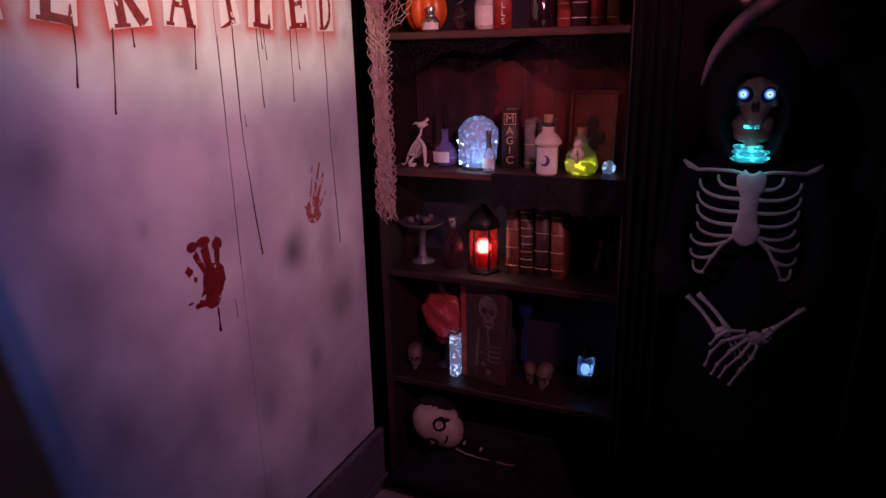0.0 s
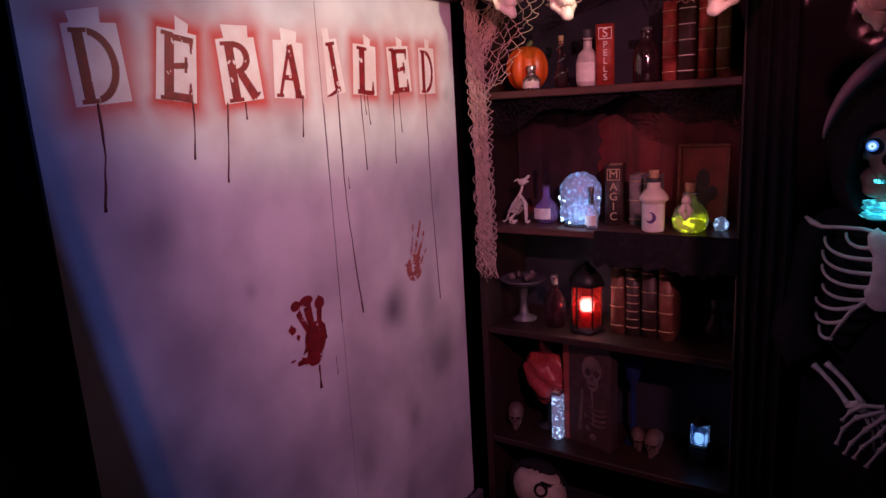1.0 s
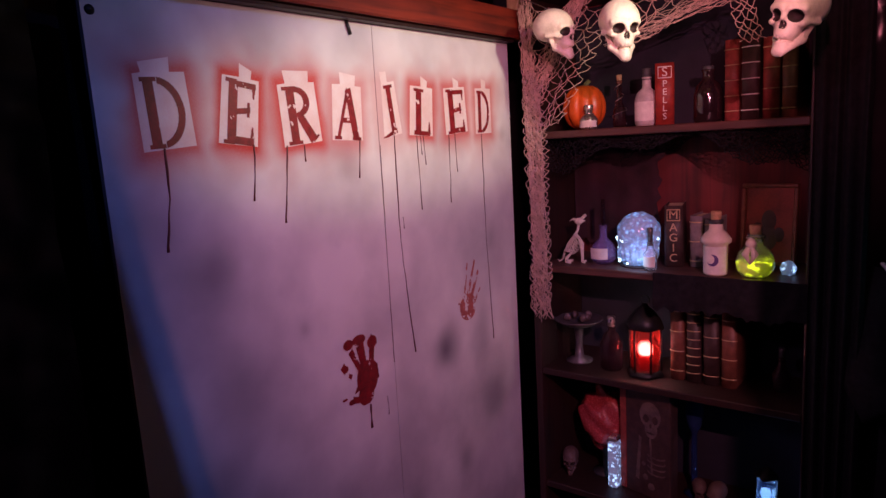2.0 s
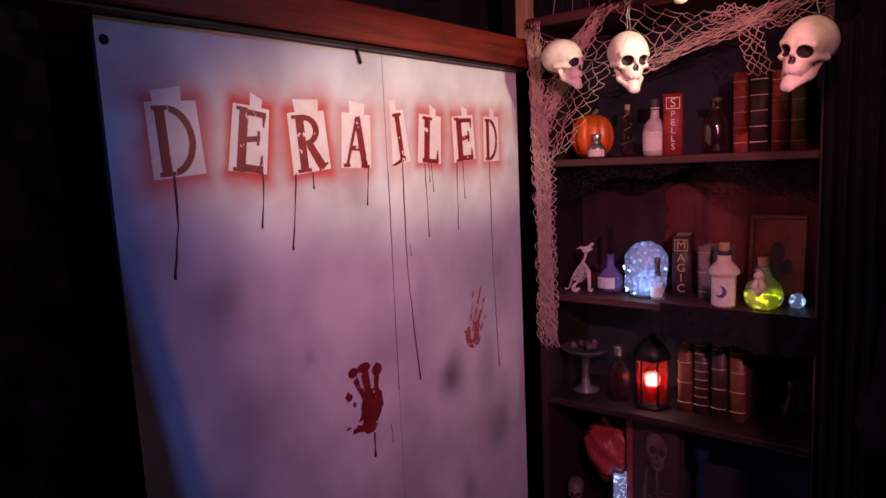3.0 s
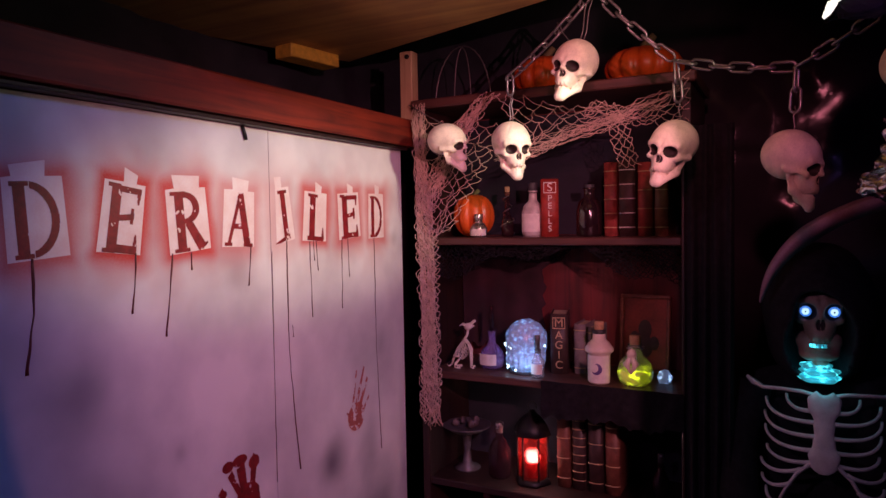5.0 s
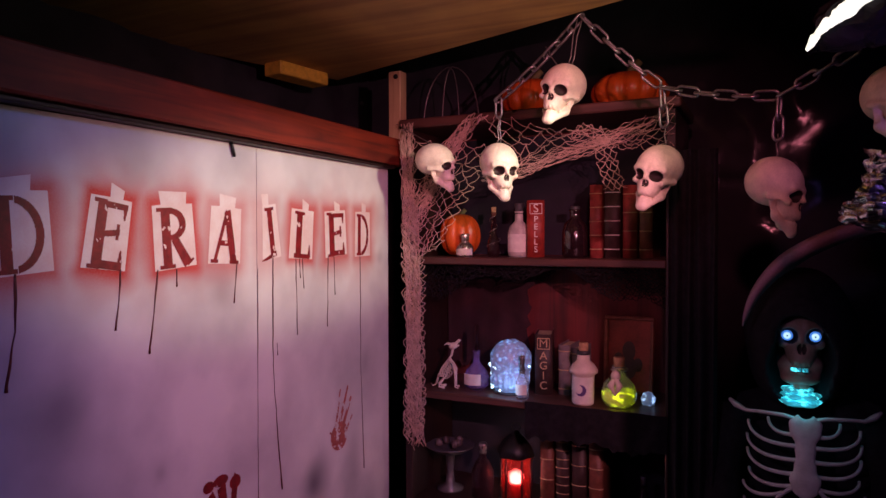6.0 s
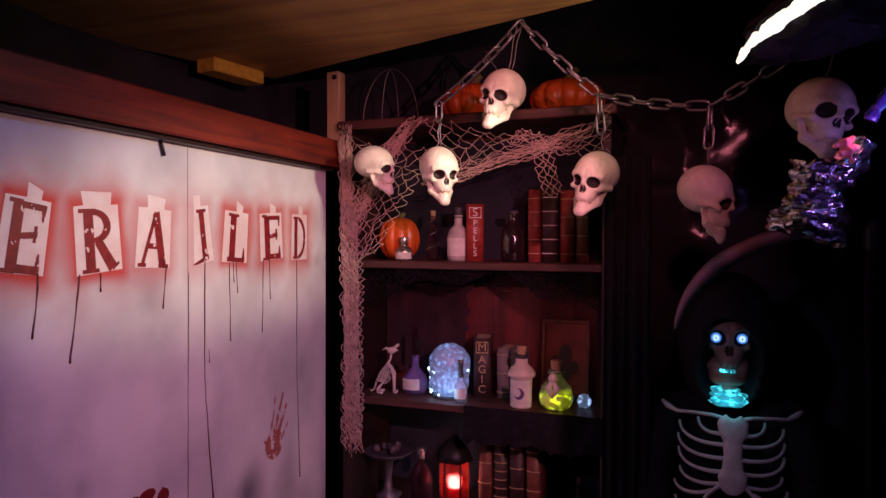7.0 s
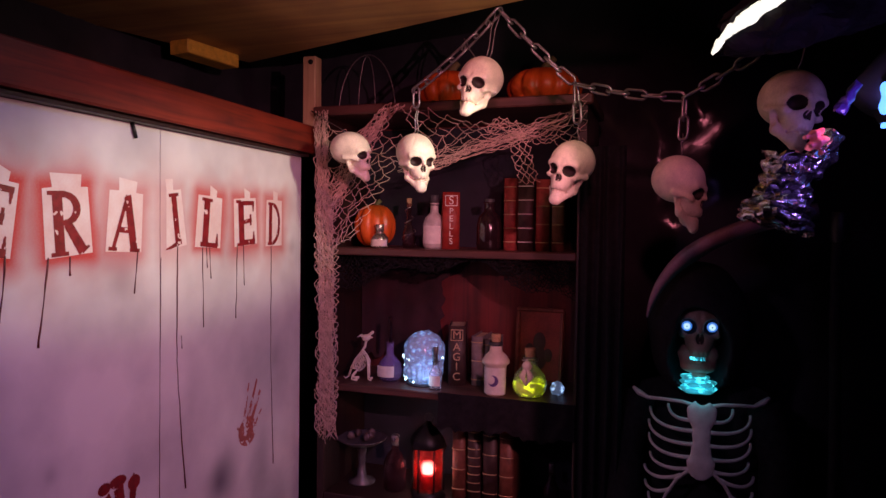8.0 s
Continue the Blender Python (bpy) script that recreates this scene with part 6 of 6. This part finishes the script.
# ---- hooded skeleton figure --------------------------------------------------
def reaper():
    """The skeleton figure as one mesh: bones, hood and robe, lit eyes and neck."""
    b = Build()
    cx, bone = 1.166, 0
    face = Matrix.Translation((1.156, 0.010, 1.318)) @ pose(0, 0, 0, -3, 0, 2) @ Matrix.Diagonal((0.205, 0.190, 0.250, 1))
    b.add([face @ Vector(p) for p in SKULL.v], SKULL.f, [4 if s else 3 for s in SKULL.m])

    b.sdf(lambda X, Y, Z: smin(ell(X, Y, Z, (1.156, -0.028, 1.342), (0.043, 0.036, 0.018)), ell(X, Y, Z, (1.156, -0.012, 1.372), (0.050, 0.030, 0.030)), 0.015), (1.09, -0.08, 1.31), (1.22, 0.04, 1.42), 30, 3)

    def disc(x, y, z, r, slot):
        b.lathe([(0.0, 0.0), (r * 0.75, 0.0012), (r, 0.004)], 18, (0, 0, 0), slot)
        b.v[-54:] = [(p[0] + x, y + p[2], p[1] + z) for p in b.v[-54:]]

    for x in (1.127, 1.186):
        disc(x, -0.052, 1.445, 0.0125, 5)
        disc(x, -0.056, 1.445, 0.0080, 6)
        disc(x, -0.0585, 1.445, 0.0022, 4)
    # lit neck: three uneven vertebrae
    for z, r, x in ((1.286, 0.046, 1.156), (1.301, 0.043, 1.158), (1.314, 0.034, 1.150)):
        b.lathe([(0.0, -0.006), (r * 0.84, -0.006), (r, -0.001), (r * 0.92, 0.004), (r * 0.6, 0.0055), (0.0, 0.0055)], 22, (x, -0.030, z), 2, lambda t, q: 1 + 0.10 * math.sin(5 * t + 40 * q) + 0.05 * math.sin(11 * t))
    for k in range(5):
        b.tube([(1.138 + 0.0075 * k, -0.068, 1.372), (1.138 + 0.0075 * k, -0.070, 1.364)], 0.0030, 6, 2)
    for s in (-1, 1):
        m = 1.0 if s < 0 else 0.95
        # collar bone and flat shoulder tip
        b.tube([(cx + s * 0.010, -0.072, 1.251), (cx + s * 0.045, -0.070, 1.259), (cx + s * 0.090, -0.050, 1.257), (cx + s * m * 0.128, -0.028, 1.252), (cx + s * m * 0.150, -0.014, 1.260), (cx + s * m * 0.166, -0.006, 1.272)],
               lambda q: 0.0068 + 0.0060 * math.exp(-((q - 0.80) / 0.16) ** 2) - 0.002 * q, 10, bone, True, 0.7)
        # ribs: outer end, inner end, dip between them
        for ox, oz, ix, iz, dip in ((0.078, 1.238, 0.016, 1.217, 0.004), (0.122, 1.224, 0.017, 1.190, 0.004), (0.125, 1.190, 0.016, 1.157, 0.005), (0.124, 1.155, 0.015, 1.125, 0.007),
                                    (0.120, 1.106, 0.016, 1.098, 0.012), (0.133, 1.070, 0.046, 1.074, 0.016), (0.131, 1.030, 0.069, 1.034, 0.013), (0.122, 1.000, 0.090, 0.984, 0.004)):
            pts = []
            for i in range(15):
                q = i / 14
                x = ix + (ox * m - ix) * math.sin(q * 1.5708)
                deep = max(0.0, (x - 0.016) / 0.11)
                pts.append((cx + s * x, -0.074 + 0.030 * deep + 0.075 * max(0.0, q - 0.35) ** 1.6, iz + (oz - iz) * q ** 2.3 - dip * math.sin(math.pi * q ** 0.8)))
            b.tube(pts, lambda q: 0.0068 - 0.0030 * q, 8, bone, True, 0.8)
        b.tube([(cx + s * 0.006, -0.074, 1.100), (cx + s * 0.030, -0.072, 1.088), (cx + s * 0.055, -0.066, 1.062), (cx + s * 0.078, -0.058, 1.020), (cx + s * 0.096, -0.050, 0.978)], lambda q: 0.0085 - 0.004 * q, 8, bone, True, 0.7)
    # flat breastbone, broad at both ends
    plate = lambda X, Y, Z: smin(smin(ell(X, Y, Z, (cx, -0.074, 1.236), (0.034, 0.009, 0.026)), ell(X, Y, Z, (cx, -0.077, 1.170), (0.0215, 0.009, 0.085)), 0.012), ell(X, Y, Z, (cx, -0.078, 1.106), (0.030, 0.009, 0.026)), 0.012)
    b.sdf(lambda X, Y, Z: np.maximum(plate(X, Y, Z), -ell(X, Y, Z, (cx, -0.074, 1.266), (0.014, 0.03, 0.012))) + 0.0004 * np.sin(Z * 190) * (np.abs(X - cx) > 0.012), (cx - 0.05, -0.10, 1.07), (cx + 0.05, -0.05, 1.28), 60, bone)
    # forearms, two bones each
    knob = lambda t: 0.0055 + 0.0034 * (2 * t - 1) ** 4
    for a, c in (((1.040, -0.070, 0.917), (1.122, -0.112, 0.842)), ((1.067, -0.070, 0.926), (1.148, -0.112, 0.854)), ((1.326, -0.060, 0.918), (1.250, -0.105, 0.864)), ((1.312, -0.055, 0.906), (1.244, -0.104, 0.848))):
        a, c = Vector(a), Vector(c)
        b.tube([a.lerp(c, i / 8) + Vector((0.003 * math.sin(i * 0.4), 0, 0.003 * math.sin(i * 0.4))) for i in range(9)], knob, 8, bone)

    def wrist(c, r):
        b.sdf(lambda X, Y, Z: ell(X, Y, Z, c, r) + 0.0022 * np.sin(X * 330) * np.sin(Z * 360), tuple(c[a] - r[a] * 1.5 for a in range(3)), tuple(c[a] + r[a] * 1.5 for a in range(3)), 22, bone)

    wrist((1.137, -0.116, 0.846), (0.021, 0.011, 0.014))
    wrist((1.240, -0.108, 0.852), (0.014, 0.010, 0.015))
    wrist((1.214, -0.118, 0.841), (0.032, 0.010, 0.017))
    # the upper hand's bones: back of the hand, knuckle, two finger joints and tip
    for pts in (((1.190, 0.858), (1.150, 0.856), (1.124, 0.835), (1.110, 0.812)), ((1.192, 0.850), (1.138, 0.823), (1.113, 0.790), (1.102, 0.750)), ((1.196, 0.838), (1.158, 0.797), (1.131, 0.757), (1.120, 0.728)),
                ((1.206, 0.830), (1.186, 0.792), (1.153, 0.752), (1.139, 0.722)), ((1.222, 0.826), (1.212, 0.790), (1.189, 0.754), (1.164, 0.706))):
        for k in range(3):
            a, c = Vector((pts[k][0], -0.124 - 0.004 * k, pts[k][1])), Vector((pts[k + 1][0], -0.128 - 0.003 * k, pts[k + 1][1]))
            thick = 0.0046 - 0.0007 * k
            b.tube([a.lerp(c, i / 8) for i in range(9)], lambda t: thick + 0.0030 * (math.exp(-(t / 0.10) ** 2) + math.exp(-((t - 1) / 0.10) ** 2)), 8, bone)
    # fingers of the lower hand, behind
    for k in range(3):
        b.tube([(1.150 + 0.012 * k, -0.108, 0.835), (1.172 + 0.016 * k, -0.108, 0.785), (1.180 + 0.018 * k, -0.105, 0.735 + 0.006 * k)], lambda t: 0.0038 + 0.0015 * math.cos(9 * t), 7, bone)
    # hood and robe
    b.sdf(lambda X, Y, Z: np.maximum(np.maximum(ell(X, Y, Z, (1.158, 0.055, 1.43), (0.128, 0.170, 0.178)), -ell(X, Y, Z, (1.156, -0.090, 1.375), (0.068, 0.175, 0.122))), 1.262 - Z) + 0.004 * np.sin(Z * 42 + X * 30),
          (1.00, -0.15, 1.24), (1.32, 0.26, 1.64), 50, 1)
    folds = lambda t, z: 1 + 0.06 * math.sin(9 * t + 3 * z) + 0.03 * math.sin(17 * t)
    b.lathe([(0.0, 0.004), (0.26, 0.004), (0.23, 0.42), (0.19, 0.79), (0.175, 1.02), (0.18, 1.19), (0.155, 1.262), (0.08, 1.29), (0.0, 1.30)], 54, (0, 0, 0), 1, folds)
    n = 9 * 54
    b.v[-n:] = [(p[0] + cx + 0.01, p[1] * 0.42 + 0.125, p[2]) for p in b.v[-n:]]
    for s in (-1, 1):
        b.tube([(cx + s * 0.150, 0.045, 1.245), (cx + s * 0.185, 0.02, 1.11), (cx + s * 0.185, -0.02, 0.98), (cx + s * 0.140, -0.058, 0.925)], lambda q: 0.042 + 0.010 * q, 12, 1)
    return b


tagged(piece("skeleton_figure", reaper(), "skel_bone cloth cyan_glow old_face socket eye_glow eye_core"), "black-hooded plastic skeleton figure with glowing eyes and neck", "skeleton")

scythe = thing("scythe", "long scythe with a dull purple curved blade", "scythe", (1.43, -0.02, 0.0))
blade = Build()
top, low, back_side = [], [], []
N = 30
arc = [Vector((1.033, 1.468)), Vector((1.058, 1.608)), Vector((1.178, 1.689)), Vector((1.402, 1.732))]
for i in range(N + 1):
    q = i / N
    p = arc[0] * (1 - q) ** 3 + arc[1] * 3 * q * (1 - q) ** 2 + arc[2] * 3 * q * q * (1 - q) + arc[3] * q ** 3
    d = (arc[1] - arc[0]) * (1 - q) ** 2 + (arc[2] - arc[1]) * 2 * q * (1 - q) + (arc[3] - arc[2]) * q * q
    across = Vector((-d.y, d.x)).normalized()
    w = 0.005 + 0.040 * min(1, q * 2.2) ** 0.8 - 0.008 * q
    top.append((p.x + across.x * w * 0.5 - 1.43, -0.08, p.y + across.y * w * 0.5))
    low.append((p.x - across.x * w * 0.5 - 1.43, -0.08, p.y - across.y * w * 0.5))
ridge = [((a[0] * 0.7 + c[0] * 0.3), -0.088, (a[2] * 0.7 + c[2] * 0.3)) for a, c in zip(top, low)]
rear = [((a[0] * 0.7 + c[0] * 0.3), -0.074, (a[2] * 0.7 + c[2] * 0.3)) for a, c in zip(top, low)]
vs = top + ridge + low + rear
k = N + 1
fs = []
for i in range(N):
    fs += [(i, i + 1, k + i + 1, k + i), (k + i, k + i + 1, 2 * k + i + 1, 2 * k + i), (2 * k + i, 2 * k + i + 1, 3 * k + i + 1, 3 * k + i), (3 * k + i, 3 * k + i + 1, i + 1, i)]
fs += [(0, k, 2 * k, 3 * k), (N, 3 * k + N, 2 * k + N, k + N)]
piece("blade", blade.add(vs, fs), "blade", scythe, "purple-grey curved plastic blade")
piece("shaft", Build().tube([(0.02 + 0.004 * math.sin(z * 7), -0.08 + 0.02, z) for z in np.linspace(0.0, 1.72, 14)], 0.013, 9), "cloth", scythe, "black rough shaft")
piece("collar", Build().lathe([(0.018, -0.03), (0.021, -0.02), (0.021, 0.03), (0.018, 0.04)], 12, (0.02, -0.062, 1.69)), "iron", scythe, "dark collar")


# ---- foil-wrapped lamps --------------------------------------------------------
def crumple(p, seed, amp, scale):
    v = Vector(p)
    v = v + Vector((noise.noise(v * scale * 3.1), noise.noise(v * scale * 3.1 + Vector((4, 1, seed))), noise.noise(v * scale * 3.1 + Vector((seed, 7, 2))))) * amp * 0.26
    return v + Vector((noise.noise(v * scale + Vector((seed, 0, 0))), noise.noise(v * scale + Vector((0, seed, 5))), noise.noise(v * scale + Vector((9, 3, seed))))) * amp


def foil_tube(points, radius, sides, rings, seed, amp, scale):
    """A crumpled foil sleeve along a line, open at both ends and with some thickness."""
    pts = [Vector(p) for p in points]
    total = []
    for i in range(rings + 1):
        s = i / rings * (len(pts) - 1)
        j = min(int(s), len(pts) - 2)
        total.append(pts[j].lerp(pts[j + 1], s - j))
    b = Build().tube(total, radius, sides, 0, False, 1.0, False)
    n = b.n
    inner = Build().tube(total, lambda q: radius(q) - 0.004, sides, 0, False, 1.0, False)
    b.v = [tuple(crumple(p, seed, amp, scale)) for p in b.v]
    b.add([crumple(p, seed, amp, scale) for p in inner.v], [f[::-1] for f in inner.f], 1, False)
    return b


lamp = thing("wrapped_spotlight", "spotlight wrapped in crumpled black foil, white light at its mouth", "spotlight", (1.185, -0.60, 2.050))
sleeve = foil_tube([(-0.045, 0.0, -0.012), (0.06, 0.006, 0.006), (0.20, 0.02, 0.03), (0.34, 0.03, 0.06)], lambda q: 0.062 + 0.010 * math.sin(q * 5), 64, 60, 2.0, 0.014, 26)
cut = Vector((-0.45, -0.24, 0.86)).normalized()
sleeve.v = [tuple(Vector(p) + Vector((1, 0, 0.1)) * max(0.0, cut.dot(Vector(p) - Vector((-0.015, 0, 0))) - 0.018 * noise.noise(Vector(p) * 40)) / 0.45) for p in sleeve.v]
sleeve.v = [(x + 0.015 * max(0.0, 1 - (z / 0.06) ** 2), y, z) for x, y, z in sleeve.v]
piece("foil_sleeve", sleeve, "black_foil black_foil", lamp, "crumpled black foil, lit white inside")
# The foil lip emits its own white in place of light from the bulb.
lip = Build().tube([Vector(p).lerp(Vector(c), k / 9) for p, c in (((-0.049, -0.068, -0.085), (-0.023, -0.068, -0.051)), ((-0.023, -0.068, -0.051), (0.008, -0.068, -0.028)), ((0.008, -0.068, -0.028), (0.039, -0.068, -0.009)), ((0.039, -0.068, -0.009), (0.10, -0.066, 0.028))) for k in range(9)],
                   lambda q: 0.0035 + 0.009 * min(1, q * 2.2), 14, 0, True, 0.9)
lip.v = [tuple(crumple(p, 3.0, 0.007, 70)) for p in lip.v]
piece("lit_lip", lip, "bulb", lamp, "self-glowing strip standing in for the foil edge lit white by the bulb")
piece("lamp_body", Build().tube([(0.30, 0.028, 0.052), (0.44, 0.045, 0.08)], 0.050, 18), "black_paint", lamp)
piece("bracket", Build().tube([(0.40, 0.04, 0.11), (0.40, 0.04, 0.76)], 0.012, 8), "iron", lamp, "black hanging bracket")

snoot = thing("foil_snoot", "crumpled silver foil sleeve catching violet light", "spotlight", (1.250, -0.60, 1.752))
piece("foil_sleeve", foil_tube([(-0.008, 0, -0.062), (0.0, 0, -0.03), (0.008, 0, 0.01), (0.016, 0, 0.055)], lambda q: 0.046 + 0.010 * math.cos(q * 5.0 - 0.6) + 0.003 * math.sin(q * 40), 40, 40, 4.0, 0.010, 48), "foil foil", snoot)
piece("foil_flap", foil_tube([(0.030, 0.01, 0.025), (0.055, 0.01, 0.045), (0.075, 0.02, 0.085)], lambda q: 0.024 - 0.004 * q, 30, 24, 6.0, 0.010, 48), "foil foil", snoot, "torn foil flap")
piece("gel_scrap", Build().sdf(lambda X, Y, Z: ell(X, Y, Z, (0, 0, 0), (0.017, 0.013, 0.021)) + 0.0035 * np.abs(np.sin(X * 210 + 60 * Y + 90 * Z)) + 0.003 * np.sin(Z * 330 - X * 140), (-0.03, -0.03, -0.03), (0.03, 0.03, 0.03), 34), "pink_glow", snoot, "pink glowing gel scrap", pose(0.040, -0.060, 0.070))
piece("gel_sheet", foil_tube([(0.075, -0.04, 0.115), (0.085, -0.04, 0.135), (0.100, -0.035, 0.160)], lambda q: 0.009 - 0.003 * q, 16, 12, 9.0, 0.006, 60), "violet_gel foil", snoot, "violet gel scrap")
piece("lamp_body", Build().tube([(0.13, 0.03, 0.14), (0.24, 0.05, 0.27)], 0.040, 16), "black_paint", snoot)
piece("bracket", Build().tube([(0.22, 0.05, 0.26), (0.24, 0.05, 1.03)], 0.010, 8), "iron", snoot, "black hanging bracket")
blue = thing("blue_spotlight", "small spotlight with a blue glowing gel", "spotlight", (1.400, -0.60, 1.885))
piece("lamp_body", Build().tube([(0.0, 0.0, 0.0), (0.10, 0.03, 0.03)], lambda q: 0.036 + 0.008 * (1 - q), 16), "black_paint", blue)
piece("gel", Build().sdf(lambda X, Y, Z: ell(X, Y, Z, (0, 0, 0), (0.006, 0.012, 0.036)) + 0.002 * np.sin(Z * 200), (-0.02, -0.02, -0.05), (0.02, 0.02, 0.05), 18), "blue_glow", blue, "blue glowing gel", pose(-0.010, -0.02, 0.0))
piece("bracket", Build().tube([(0.08, 0.02, 0.03), (0.09, 0.02, 0.905)], 0.010, 8), "iron", blue, "black hanging bracket")
def barn_door(lamp_at, high, low, parent, out=Vector((0.10, -0.16, 0.0))):
    """An unseen black flap added beside a lamp, whose straight edge trims its light along a line on the panel."""
    p, b = Vector(lamp_at), Build()
    a, c = p.lerp(Vector(high), 0.12), p.lerp(Vector(low), 0.12)
    vs = [a, c, c + out, a + out]
    vs += [q + Vector((0.002, 0.001, 0)) for q in vs]
    b.add([q - parent.matrix_basis.translation for q in vs], [(0, 1, 2, 3), (7, 6, 5, 4), (0, 4, 5, 1), (1, 5, 6, 2), (2, 6, 7, 3), (3, 7, 4, 0)], 0, False)
    piece("barn_door", b, "black_paint", parent, "unseen black flap added to trim the lamp's light")


EDGES = ((PINK_LAMP, (0, -1.365, 2.15), (0, -1.00, 0.0)), (BLUE_LAMP, (0, -1.40, 2.15), (0, -1.055, 0.0)))
for (label, at), trim in zip((("black spotlight with a pink gel hung from the ceiling", (1.465, -1.55, 1.965)), ("black spotlight with a blue gel hung from the ceiling", (1.56, -1.51, 2.435))), EDGES):
    side_lamp = thing("hung_spotlight", label, "spotlight", at, "spotlights beside the visitor")
    piece("lamp_body", Build().lathe([(0.0, 0.0), (0.030, 0.0), (0.032, 0.004), (0.032, 0.09), (0.022, 0.12), (0.0, 0.125)], 18), "black_paint", side_lamp, "", pose(0.0, 0.0, 0.0, 0, 75, -45))
    piece("bracket", Build().tube([(0.06, -0.04, 0.02), (0.06, -0.04, 2.752 - at[2])], 0.010, 8), "iron", side_lamp, "black hanging bracket")
    barn_door(*trim, side_lamp)
    if at[2] < 2.0:
        # Another unseen flap, added to keep pink light off the bookcase's right part.
        barn_door(PINK_LAMP, (0.96, -0.5, 2.6), (0.96, -0.5, 0.6), side_lamp, Vector((0.16, 0.02, 0.0)))
rear_lamp = thing("small_spotlight", "small black spotlight screwed under the plywood", "spotlight", (0.42, -2.14, 2.135))
piece("lamp_body", Build().tube([(0.0, 0.0, 0.0), (0.0, 0.06, -0.02)], 0.035, 16), "black_paint", rear_lamp)
piece("clamp", Build().tube([(0.0, 0.02, 0.03), (0.0, 0.02, 0.069)], 0.010, 8), "iron", rear_lamp)
red_lamp = thing("hung_spotlight", "black spotlight with a red gel hung from the ceiling", "spotlight", (1.15, -1.675, 2.165), "spotlights beside the visitor")
piece("lamp_body", Build().lathe([(0.0, 0.0), (0.030, 0.0), (0.032, 0.004), (0.032, 0.09), (0.022, 0.12), (0.0, 0.125)], 18), "black_paint", red_lamp, "", pose(0.0, 0.0, 0.0, 0, 70, -70))
piece("bracket", Build().tube([(0.03, -0.07, 0.03), (0.03, -0.07, 0.587)], 0.010, 8), "iron", red_lamp, "black hanging bracket")
